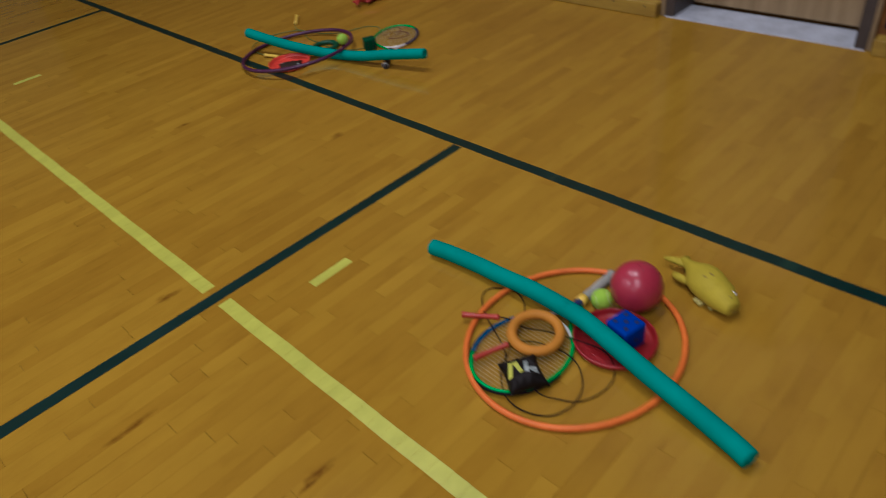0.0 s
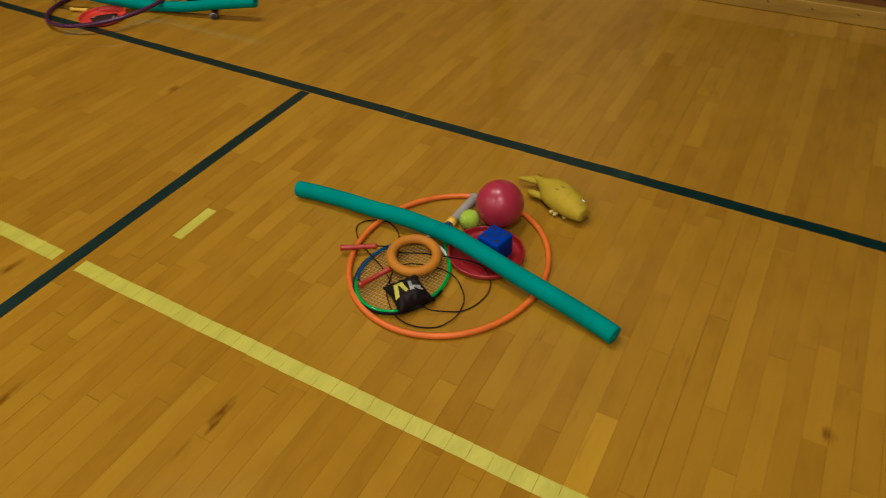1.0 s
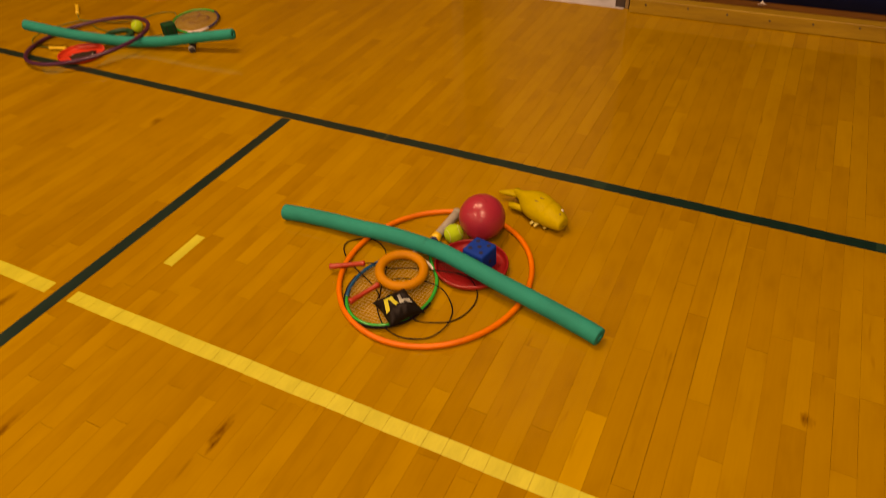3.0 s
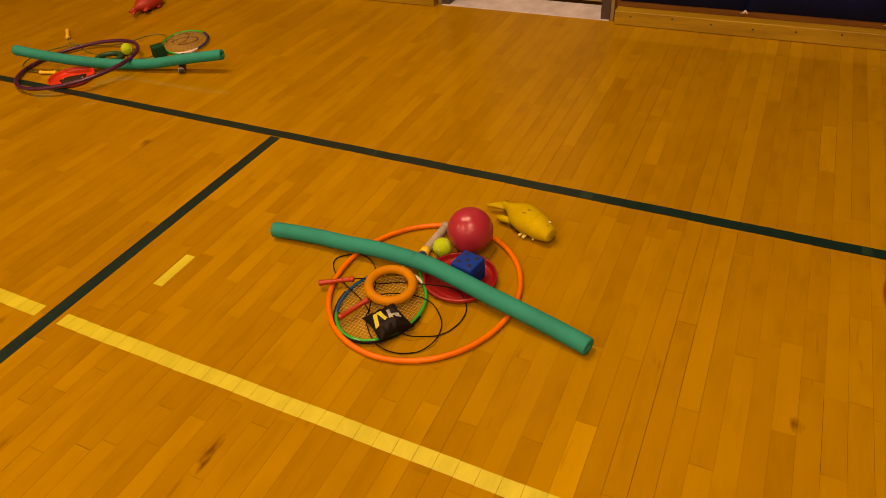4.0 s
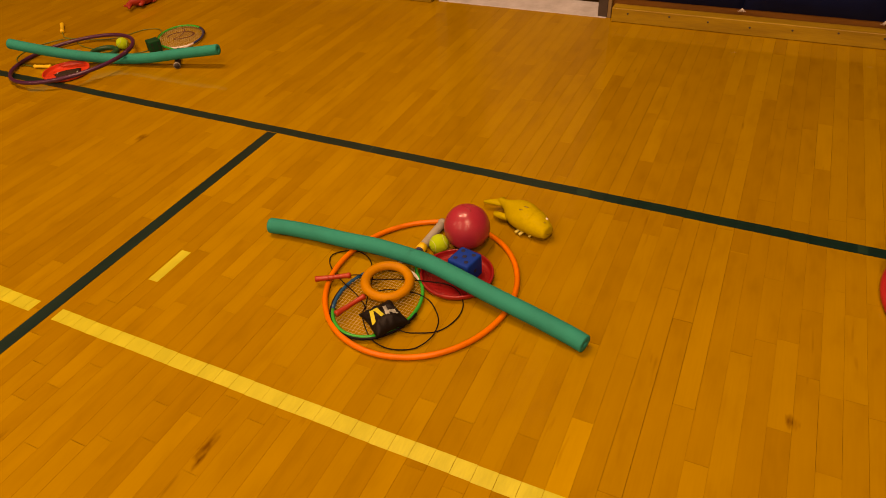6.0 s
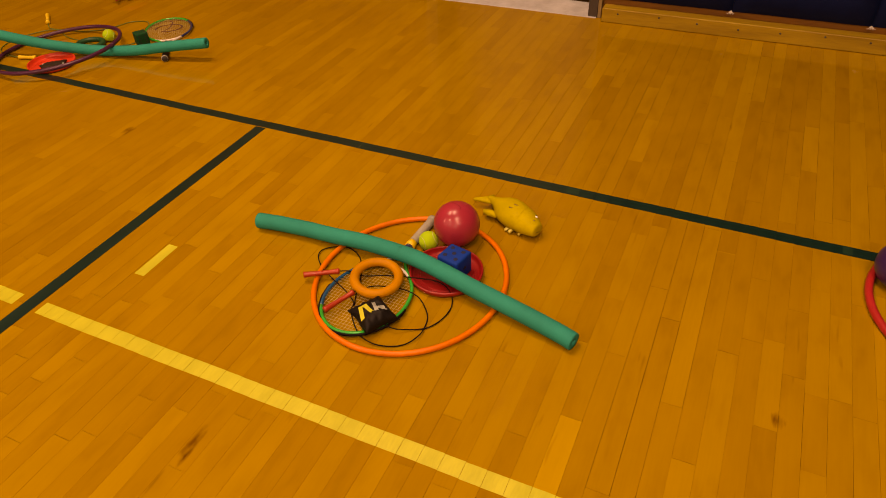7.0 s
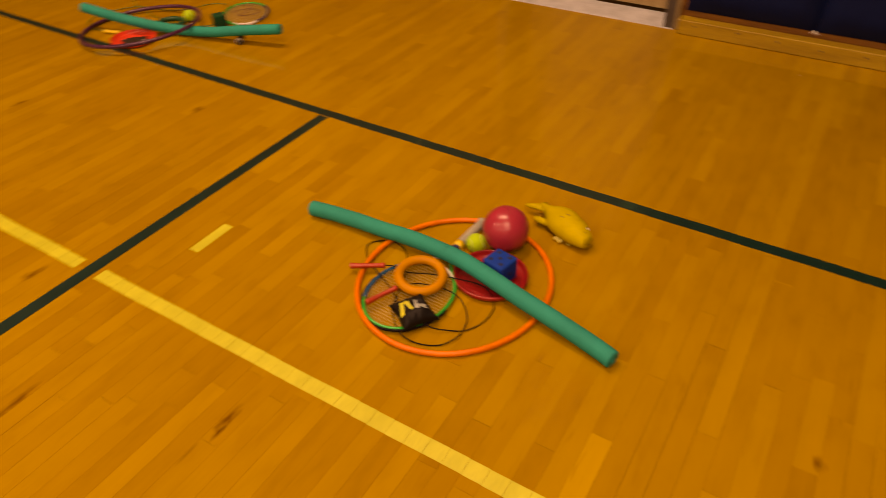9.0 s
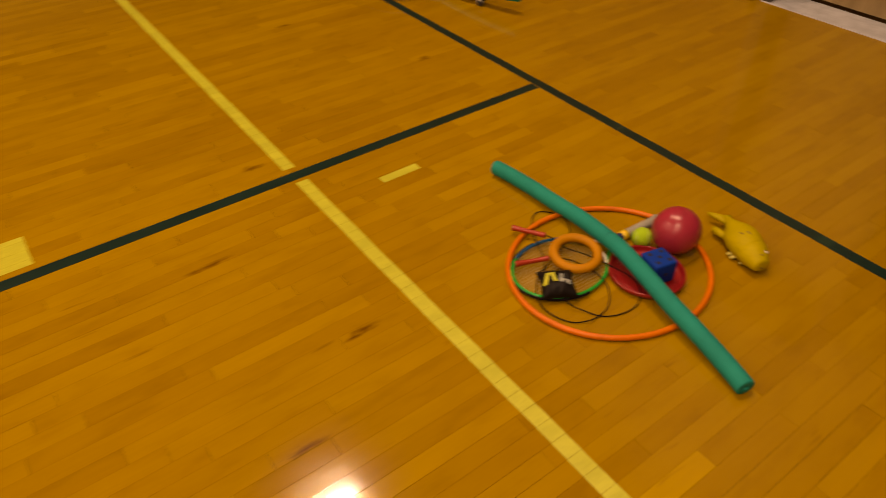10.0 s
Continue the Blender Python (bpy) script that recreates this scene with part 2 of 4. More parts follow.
M_CORD_GREEN = plastic("olive green cord", (0.10, 0.15, 0.020), 0.5)
M_HANDLE_RED = plastic("red handle plastic", (0.36, 0.032, 0.010), 0.4)
M_HANDLE_YELLOW = plastic("yellow handle plastic", (0.70, 0.50, 0.03), 0.4)
M_BAG = plastic("black bean bag cloth", (0.0055, 0.0035, 0.0025), 0.6, 300, 0.0012, 0.6, 0.15, gloss=0.22)
M_BAG_BROWN = plastic("dark brown bean bag cloth", (0.030, 0.018, 0.011), 0.7, 300, 0.0012, 0.5, 0.15, gloss=0.2)
M_BAG_YELLOW = plastic("yellow print", (0.48, 0.50, 0.03), 0.7, 300, 0.0008, 0.4)
M_BAG_GREY = plastic("pale grey print", (0.36, 0.40, 0.36), 0.7, 300, 0.0008, 0.4)
M_FISH = plastic("yellow toy rubber", (0.42, 0.345, 0.005), 0.6, 110, 0.0016, 0.5, 0.08, gloss=0.15)
M_FISH_MARK = plastic("olive paint smudge", (0.20, 0.15, 0.02), 0.6)
M_FISH_CLEAR = plastic("pale rubber knob", (0.46, 0.42, 0.08), 0.4)
M_FISH_RED = plastic("red toy rubber", (0.34, 0.028, 0.014), 0.5, 110, 0.0016, 0.5, 0.08)
M_EYE = plastic("black toy eye", (0.01, 0.01, 0.01), 0.2)
M_EYE_WHITE = plastic("white toy eye", (0.75, 0.74, 0.68), 0.25)


# ---- mesh helpers ----
def finish(bm, smooth=True):
    bmesh.ops.recalc_face_normals(bm, faces=bm.faces)
    for f in bm.faces:
        f.smooth = smooth
    return bm


def part(name, bm, material, parent=None, label="", at=None):
    me = bpy.data.meshes.new(name)
    bm.to_mesh(me)
    bm.free()
    me.materials.append(material)
    ob = new(name, me)
    if parent is not None:
        ob.parent = parent
    if at is not None:
        ob.matrix_basis = at
    return tagged(ob, label)


def thing(name, at, label, category, group="", kind=""):
    ob = new(name)
    ob.empty_display_size = 0.05
    ob.matrix_basis = at
    return tagged(ob, label, category, group, kind)


def box(x0, x1, y0, y1, z0, z1, bevel=0.0, segs=2, bm=None):
    bm2 = bmesh.new()
    bmesh.ops.create_cube(bm2, size=1.0)
    for v in bm2.verts:
        v.co = Vector((x0 + (v.co.x + 0.5) * (x1 - x0), y0 + (v.co.y + 0.5) * (y1 - y0), z0 + (v.co.z + 0.5) * (z1 - z0)))
    if bevel > 0:
        bmesh.ops.bevel(bm2, geom=bm2.edges[:], offset=bevel, segments=segs, affect="EDGES", profile=0.5)
    finish(bm2, bevel > 0 and segs > 2)
    return bm2


def spline(points, steps=8, closed=False):
    """A smooth line through the points (Catmull-Rom)."""
    P = [Vector(p) for p in points]
    n, out = len(P), []
    for i in range(n if closed else n - 1):
        if closed:
            a, b, c, d = P[i - 1], P[i], P[(i + 1) % n], P[(i + 2) % n]
        else:
            a, b, c, d = P[max(i - 1, 0)], P[i], P[i + 1], P[min(i + 2, n - 1)]
        for s in range(steps):
            t = s / steps
            out.append(0.5 * (2 * b + (c - a) * t + (2 * a - 5 * b + 4 * c - d) * t * t + (3 * b - a - 3 * c + d) * t ** 3))
    if not closed:
        out.append(P[-1])
    return out


def tube(points, radius, sides=12, closed=False, caps=True, bm=None, squash=1.0):
    """A round tube along the points. radius: a number, or one for each point."""
    bm = bm or bmesh.new()
    P = [Vector(p) for p in points]
    n, rings, up = len(P), [], Vector((0, 0, 1))
    for i, p in enumerate(P):
        a = P[i - 1] if (closed or i > 0) else p
        b = P[(i + 1) % n] if (closed or i < n - 1) else p
        d = (b - a).normalized()
        if abs(d.z) > 0.95:
            up = Vector((0, 1, 0))
        side = d.cross(up).normalized()
        top = side.cross(d).normalized()
        r = radius[i] if isinstance(radius, (list, tuple)) else radius
        rings.append([bm.verts.new(p + side * (math.cos(k * math.tau / sides) * r) + top * (math.sin(k * math.tau / sides) * r * squash))
                      for k in range(sides)])
    for i in range(n if closed else n - 1):
        r0, r1 = rings[i], rings[(i + 1) % n]
        for k in range(sides):
            bm.faces.new((r0[k], r0[(k + 1) % sides], r1[(k + 1) % sides], r1[k]))
    if caps and not closed:
        bm.faces.new(rings[0][::-1])
        bm.faces.new(rings[-1])
    return finish(bm)


def lathe(profile, sides=48, closed=False):
    """Turns a profile of (radius, height) round z."""
    bm = bmesh.new()
    rings = []
    for r, z in profile:
        if r < 1e-5:
            rings.append([bm.verts.new((0, 0, z))] * sides)
        else:
            rings.append([bm.verts.new((r * math.cos(k * math.tau / sides), r * math.sin(k * math.tau / sides), z)) for k in range(sides)])
    n = len(rings)
    for i in range(n if closed else n - 1):
        a, b = rings[i], rings[(i + 1) % n]
        for k in range(sides):
            q = []
            for v in (a[k], a[(k + 1) % sides], b[(k + 1) % sides], b[k]):
                if v not in q:
                    q.append(v)
            if len(q) > 2:
                bm.faces.new(q)
    return finish(bm)


def ball_mesh(r, sub=4):
    bm = bmesh.new()
    bmesh.ops.create_icosphere(bm, subdivisions=sub, radius=r)
    return finish(bm)


def circle(cx, cy, z, rx, ry=None, turn=0.0, n=72, slope=(0, 0)):
    ry = ry or rx
    c, s = math.cos(radians(turn)), math.sin(radians(turn))
    out = []
    for k in range(n):
        u, v = rx * math.cos(k * math.tau / n), ry * math.sin(k * math.tau / n)
        x, y = u * c - v * s, u * s + v * c
        out.append((cx + x, cy + y, z + slope[0] * x + slope[1] * y))
    return out


# ---- room ----
PLANK = 0.05715
SEAM0 = 1.683
JAMB_X0, JAMB_X1, JAMB_W, DOOR_Y = 0.002, 1.066, 0.054, 1.985

sub = part("floor", box(ROOM_X0, ROOM_X1, ROOM_Y0, WALL_Y + 0.3, -0.20, -0.011), M_GAP)
tagged(sub, "varnished honey maple strip floor of a gymnasium", "floor", kind="structure")
tagged(part("floor_beyond", box(ROOM_X0, ROOM_X1, ROOM_Y0, -4.2, -0.0108, -0.0005), M_PLANK), "varnished maple gym floor away from the toys", "floor", kind="structure")
for fx0, fx1 in ((ROOM_X0, -8.27), (4.43, ROOM_X1)):
    tagged(part("floor_beyond", box(fx0, fx1, -4.199, WALL_Y, -0.0108, -0.0005), M_PLANK), "varnished maple gym floor away from the toys", "floor", kind="structure")
tagged(part("wall_south", box(ROOM_X0 - 0.2, ROOM_X1 + 0.2, ROOM_Y0 - 0.2, ROOM_Y0, -0.2, CEIL + 0.1), M_WALL), "plain cream painted gym wall", "wall", kind="structure")
tagged(part("wall_west", box(ROOM_X0 - 0.2, ROOM_X0, ROOM_Y0, WALL_Y + 0.3, -0.2, CEIL + 0.1), M_WALL), "plain cream painted gym wall", "wall", kind="structure")
tagged(part("wall_east", box(ROOM_X1, ROOM_X1 + 0.2, ROOM_Y0, WALL_Y + 0.3, -0.2, CEIL + 0.1), M_WALL), "plain cream painted gym wall", "wall", kind="structure")
tagged(part("ceiling", box(ROOM_X0 - 0.2, ROOM_X1 + 0.2, ROOM_Y0 - 0.2, WALL_Y + 0.4, CEIL + 0.1, CEIL + 0.3), M_CEIL), "plain off-white gym ceiling", "ceiling", kind="structure")

# north wall round the door opening, in one mesh
bmw = bmesh.new()
for x0, x1, z0, z1 in ((ROOM_X0, JAMB_X0, -0.2, 2.25), (JAMB_X1, ROOM_X1, -0.2, 2.25), (JAMB_X0, JAMB_X1, 2.16, 2.25)):
    piece = box(x0, x1, WALL_Y + 0.022, WALL_Y + 0.3, z0, z1)
    me_tmp = bpy.data.meshes.new("tmp")
    piece.to_mesh(me_tmp)
    piece.free()
    bmw.from_mesh(me_tmp)
    bpy.data.meshes.remove(me_tmp)
tagged(part("wall_north", bmw, M_BACKING), "orange-brown stained timber gym wall beside the door", "wall", kind="structure")

# unseen upper wall, coloured dark so the floor mirrors no bright patch
tagged(part("wall_north_upper", box(ROOM_X0, ROOM_X1, WALL_Y + 0.022, WALL_Y + 0.3, 2.25, CEIL + 0.1), M_WALL_UPPER), "unseen gym wall above the pads, made dark to dull its reflection in the floor", "wall", kind="structure")

# base boards along the wall, with screws
def base_board(x0, x1, name):
    ob = part(name, box(x0, x1, WALL_Y - 0.056, WALL_Y + 0.020, 0.001, 0.079, 0.004, 2), M_BASE)
    tagged(ob, "light pine base board screwed along the gym wall", "baseboard", kind="structure")
    x = x0 + 0.09
    while x < x1 and x < 3.2:
        if x > -1.4:
            zz = 0.052 + 0.008 * math.sin(x * 37)
            bm = lathe([(0, 0.0020), (0.0046, 0.0016), (0.0054, 0.0006), (0.0054, -0.002)], 10)
            bm.transform(pose(x, WALL_Y - 0.056, zz, 90, 0, 0))
            part("screw", bm, M_SCREW, ob, "dark screw head")
        x += 0.205 + 0.02 * math.sin(x * 91)
    return ob


base_board(ROOM_X0, JAMB_X0 - 0.032, "baseboard_1")
base_board(JAMB_X1 + 0.036, ROOM_X1, "baseboard_2")

# the door: frame, leaf, threshold
door = thing("door_1", pose(0, 0, 0), "closed oak veneer door in a dark brown metal frame", "door", kind="structure")
part("jamb", box(JAMB_X0, JAMB_X0 + JAMB_W, WALL_Y - 0.004, DOOR_Y + 0.03, 0.0, 2.13, 0.003), M_JAMB, door)
part("jamb", box(JAMB_X1 - JAMB_W, JAMB_X1, WALL_Y - 0.004, DOOR_Y + 0.03, 0.0, 2.13, 0.003), M_JAMB, door)
part("header", box(JAMB_X0, JAMB_X1, WALL_Y - 0.004, DOOR_Y + 0.03, 2.131, 2.19, 0.003), M_JAMB, door)
leaf = part("leaf", box(JAMB_X0 + JAMB_W + 0.004, JAMB_X1 - JAMB_W - 0.004, DOOR_Y, DOOR_Y + 0.045, 0.022, 2.125, 0.002), M_DOOR, door, "oak veneer door leaf with upright grain")
bmk = lathe([(0, 0.06), (0.018, 0.058), (0.026, 0.045), (0.024, 0.03), (0.011, 0.02), (0.011, 0.006), (0.03, 0.004), (0.03, 0.0)], 24)
bmk.transform(pose(JAMB_X0 + JAMB_W + 0.07, DOOR_Y, 1.0, 90, 0, 0))
part("door_knob", bmk, M_STEEL, leaf, "grey metal door knob")
part("casing", box(JAMB_X1 + 0.001, JAMB_X1 + 0.022, WALL_Y - 0.006, WALL_Y + 0.02, 0.0, 2.2, 0.003), M_TRIM, door, "pale timber casing strip")
part("casing", box(JAMB_X0 - 0.030, JAMB_X0 - 0.001, WALL_Y - 0.006, WALL_Y + 0.02, 0.0, 2.2, 0.003), M_TRIM, door, "pale timber casing strip")
bms = box(JAMB_X0 + 0.004, JAMB_X1 - 0.004, WALL_Y - 0.014, DOOR_Y - 0.002, -0.010, 0.004, 0.002)
tagged(part("threshold", bms, M_SILL), "worn light grey threshold plate in the doorway", "threshold", kind="structure")
# unseen panel behind the leaf; its dark colour stands for shade
tagged(part("doorway_back", box(JAMB_X0, JAMB_X1, DOOR_Y + 0.05, DOOR_Y + 0.1, -0.2, 2.2), M_GAP), "dark panel added behind the closed door to stand for shade", "wall", kind="structure")

# navy wall pads
def wall_pad(x0, x1):
    pad = thing("wall_pad", pose(x0, WALL_Y, 0), "navy blue vinyl wall pad hung above the base board", "wall pad", "wall pads")
    w = x1 - x0
    nx, nz = 14, 30
    bm = bmesh.new()
    grid = []
    for i in range(nx + 1):
        row = []
        for k in range(nz + 1):
            u, v = i / nx, k / nz
            edge = min(u, 1 - u) * w
            edge_z = min(v, 1 - v) * 1.83
            d = 0.045 * (1 - math.exp(-edge / 0.006)) * (1 - math.exp(-edge_z / 0.02)) + 0.004
            d += 0.003 * noise.noise((u * 4 + x0 * 3, v * 9, 0.3))
            row.append(bm.verts.new((u * w, -d + 0.018, 0.112 + v * 1.83)))
        grid.append(row)
    for i in range(nx):
        for k in range(nz):
            bm.faces.new((grid[i][k], grid[i + 1][k], grid[i + 1][k + 1], grid[i][k + 1]))
    part("cover", finish(bm), M_PAD, pad)
    part("backing", box(0.0, w, 0.0185, 0.0215, 0.114, 1.94), M_PAD, pad)
    bm = bmesh.new()
    for k in range(7):
        a = k * 2.4
        tube([(w - 0.004, -0.004, 0.122), (w - 0.004 + 0.012 * math.cos(a), -0.012 - 0.006 * math.sin(a * 2), 0.113 - 0.004 * (k % 3)),
              (w - 0.004 + 0.022 * math.cos(a), -0.016, 0.110 - 0.005 * math.sin(a))], [0.0024, 0.0018, 0.0006], 5, bm=bm)
    part("tuft", bm, M_TUFT, pad, "frayed white batting at the pad corner")
    return pad


x = JAMB_X1 + 0.050
for k in range(8):
    wall_pad(x, x + 0.66)
    x += 0.661

# ceiling lamps: housings round the light panels
for lx, ly, share in LAMP_SPOTS:
    lamp = thing("ceiling_lamp", pose(lx, ly, CEIL - 0.3), "grey high-bay ceiling lamp, lit", "ceiling lamp", "high-bay lamps")
    part("housing", box(-0.32, 0.32, -0.62, 0.62, 0.0, 0.10, 0.02), M_STEEL, lamp)
    for yy in (-0.45, 0.45):
        part("hanger", tube([(0, yy, 0.1), (0, yy, 0.4)], 0.008, 8), M_STEEL, lamp)

# ---- painted court lines: one sliver a strip, so that the joints run through ----
def seam_run(x0, x1, gap):
    n = math.floor((x0 - SEAM0) / PLANK)
    while SEAM0 + n * PLANK < x1:
        a, b = max(x0, SEAM0 + n * PLANK + gap), min(x1, SEAM0 + (n + 1) * PLANK - gap)
        if b - a > 0.002:
            yield a, b
        n += 1


def court_line(x0, x1, y0, y1, material, label, slope=0.0):
    yellow = material == M_YELLOW_LINE
    line = thing("court_line", pose(0, 0, 0), label, "court line", kind="structure") if yellow else None
    bm = bmesh.new()
    for a, b in seam_run(x0, x1, 0.00045 if yellow else 0.00012):
        jitter = 0.0008 * math.sin(a * 311) + slope * (a + b) / 2
        vs = [bm.verts.new((xx, yy, zz)) for zz in (0.0001, 0.0007) for xx, yy in ((a, y0 + jitter), (b, y0 + jitter), (b, y1 + jitter), (a, y1 + jitter))]
        for q in ((4, 5, 6, 7), (0, 1, 5, 4), (1, 2, 6, 5), (2, 3, 7, 6), (3, 0, 4, 7)):
            bm.faces.new([vs[i] for i in q])
        if yellow:
            part("paint_strip", finish(bm, False), material, line)
            bm = bmesh.new()
    if yellow:
        bm.free()
        return line
    return tagged(part("court_line", finish(bm, False), material), label, "court line", kind="structure")


long_line = court_line(-8.0, 4.2, -0.0065, 0.0435, M_GREEN_LINE, "long dark green painted court line on the maple floor", -0.0125)
part("scratch", box(0.5016, 0.5044, -0.0125, 0.0370, 0.0006, 0.0010), M_SCRATCH, long_line, "pale scratch along a floor joint")
for sx0, sx1 in ((1.404, 1.452), (2.345, 2.374)):
    part("worn_patch", box(sx0, sx1, 0.0000 - 0.0125 * sx0, 0.0435 - 0.0125 * sx1, 0.0006, 0.0010), M_WORN, long_line, "rubbed paler patch of green paint")
court_line(-0.0255, 0.0255, -3.9, -0.0100, M_GREEN_LINE, "dark green painted line meeting the long line squarely")
court_line(-3.855, -3.805, -3.9, 0.0450, M_GREEN_LINE, "dark green painted line meeting the long line squarely")
court_line(0.046, 4.2, -1.2685, -1.2185, M_YELLOW_LINE, "worn yellow painted court line crossing the floor strips", -0.0105)
court_line(-3.78, -0.058, -1.2685, -1.2185, M_YELLOW_LINE, "worn yellow painted court line crossing the floor strips", -0.0105)
court_line(0.205, 0.245, -1.000, -0.832, M_YELLOW_LINE, "short yellow painted dash on the floor")
court_line(-2.905, -2.865, -0.955, -0.790, M_YELLOW_LINE, "short yellow painted dash on the floor")
court_line(-0.232, -0.056, -2.400, -2.168, M_YELLOW_LINE, "pale yellow painted block on the floor")


# ---- toys ----
def hula_hoop(at, path, r, material, label):
    ob = thing("hula_hoop", at, label, "hula hoop", "hula hoops")
    hoop = part("tube", tube(path, r, 16, True), material, ob)
    a, b = Vector(path[3]), Vector(path[4])
    part("joint", tube([a, b], r * 1.04, 16), material, hoop, "joint sleeve of the hoop")
    return ob


def pool_noodle(points, r, label):
    ob = thing("pool_noodle", pose(0, 0, 0), label, "pool noodle", "pool noodles")
    line = spline(points, 6)
    n = len(line)
    bm = bmesh.new()
    sides, rings = 28, []
    up = Vector((0, 0, 1))
    frames = []
    for i, p in enumerate(line):
        d = (line[min(i + 1, n - 1)] - line[max(i - 1, 0)]).normalized()
        side = d.cross(up).normalized()
        frames.append((p, d, side, side.cross(d)))
    def ring(f, rr, push=0.0):
        p, d, s, t = f
        return [bm.verts.new(p + d * push + (s * math.cos(k * math.tau / sides) + t * math.sin(k * math.tau / sides)) * rr) for k in range(sides)]
    hole = r * 0.38
    rings = [ring(frames[0], hole, 0.03), ring(frames[0], hole, 0.001), ring(frames[0], hole * 1.15, 0), ring(frames[0], r * 0.94, 0), ring(frames[0], r, 0.003)]
    for i, f in enumerate(frames[1:-1]):
        rings.append(ring(f, r * (1 + 0.012 * noise.noise((i * 0.35, r * 50, 0)))))
    rings += [ring(frames[-1], r, -0.003), ring(frames[-1], r * 0.94, 0), ring(frames[-1], hole * 1.15, 0), ring(frames[-1], hole, -0.001), ring(frames[-1], hole, -0.03)]
    for a, b in zip(rings, rings[1:]):
        for k in range(sides):
            bm.faces.new((a[k], a[(k + 1) % sides], b[(k + 1) % sides], b[k]))
    body = part("foam_tube", finish(bm), M_TEAL, ob)
    # dark disc a little way into each end: the bore's shade as colour
    for f, s in ((frames[0], 0.028), (frames[-1], -0.028)):
        bm = bmesh.new()
        p, d, sd, tp = f
        bm.faces.new([bm.verts.new(p + d * s + (sd * math.cos(k * math.tau / 16) + tp * math.sin(k * math.tau / 16)) * (hole * 1.02)) for k in range(16)])
        part("hole_shade", finish(bm), M_TEAL_HOLE_SHADE, body, "dark disc closing the hole of the noodle, shade in its colour")
    return ob


def play_ball(at, r, material, mark, label, category="ball"):
    ob = thing("playground_ball", at, label, category, "balls")
    part("skin", ball_mesh(r, 5), material, ob)
    if mark:
        pts = []
        for k in range(13):
            a = -0.5 + k / 12
            pts.append(Vector((0.16 * math.cos(3 * a + 1.2), 0.55 * a, 1.0)).normalized() * (r * 1.0005))
        part("print", tube(spline(pts, 3), 0.0011, 6), mark, ob, "dark printed mark")
    part("valve", ball_mesh(r * 0.05, 2), mark or material, ob, at=pose(-r * 0.5, r * 0.55, r * 0.62))
    return ob


def tennis_ball(at, label):
    ob = thing("tennis_ball", at, label, "tennis ball", "tennis balls")
    r = 0.0335
    part("felt", ball_mesh(r, 4), M_FELT, ob)
    pts = []
    for k in range(64):
        t = k / 64 * math.tau
        a, b = 0.75, 0.25
        p = Vector((a * math.cos(t) + b * math.cos(3 * t), a * math.sin(t) - b * math.sin(3 * t), 2 * math.sqrt(a * b) * math.sin(2 * t)))
        pts.append(p.normalized() * (r + 0.0001))
    part("seam", tube(pts, 0.0011, 6, True), M_SEAM, ob, "pale curved seam")
    return ob


def flying_disc(at, r, material, label):
    """Lies with its hollow side up."""
    ob = thing("flying_disc", at, label, "flying disc", "flying discs")
    h = 0.024
    prof = [(0, 0.0022), (r * 0.45, 0.0022), (r * 0.80, 0.0026), (r * 0.88, 0.004), (r * 0.925, 0.009), (r * 0.94, h * 0.85), (r * 0.95, h),
            (r * 0.98, h * 1.02), (r, h * 0.9), (r * 0.995, h * 0.6), (r * 0.95, 0.004), (r * 0.86, 0.0), (r * 0.4, 0.0), (0, 0.0)]
    part("dish", lathe(prof, 64), material, ob)
    for k, rr in enumerate((0.70, 0.76, 0.82)):
        part("ridge", tube(circle(0, 0, 0.0028, r * rr, n=64), 0.0009, 6, True), material, ob, "raised ring in the disc")
    return ob


def foam_die(at, size, material, pip_material, label):
    ob = thing("foam_die", at, label, "die", "foam dice")
    h = size / 2
    part("cube", box(-h, h, -h, h, 0, size, size * 0.09, 4), material, ob)
    q = size * 0.26
    spots = {1: [(0, 0)], 2: [(-q, -q), (q, q)], 3: [(-q, -q), (0, 0), (q, q)], 4: [(-q, -q), (q, q), (-q, q), (q, -q)],
             5: [(-q, -q), (q, q), (-q, q), (q, -q), (0, 0)], 6: [(-q, -q), (q, q), (-q, q), (q, -q), (-q, 0), (q, 0)]}
    faces = [(5, pose(0, 0, size)), (3, pose(0, -h, h, 90)), (1, pose(h, 0, h, 90, 0, 90)), (4, pose(0, h, h, 90, 0, 180)), (6, pose(-h, 0, h, 90, 0, -90))]
    # pips stand slightly proud; a darker colour gives them a hollow's shade
    for count, m in faces:
        for u, v in spots[count]:
            bm = lathe([(0, 0.0004), (size * 0.055, 0.0005), (size * 0.080, 0.0007), (size * 0.090, 0.0002), (size * 0.092, -0.001)], 16)
            bm.transform(m @ pose(u, v, 0))
            part("pip", bm, pip_material, ob, "slightly raised pip, the shade of a hollow in its colour")
    return ob


def deck_ring(at, r, tube_r, material, label):
    ob = thing("deck_ring", at, label, "throwing ring", "throwing rings")
    part("ring", tube(circle(0, 0, 0, r, n=56), tube_r, 18, True, squash=0.92), material, ob)
    part("mould_line", tube(circle(0, 0, 0, r + tube_r * 0.995, n=56), 0.0006, 5, True), material, ob, "faint moulding line")
    return ob


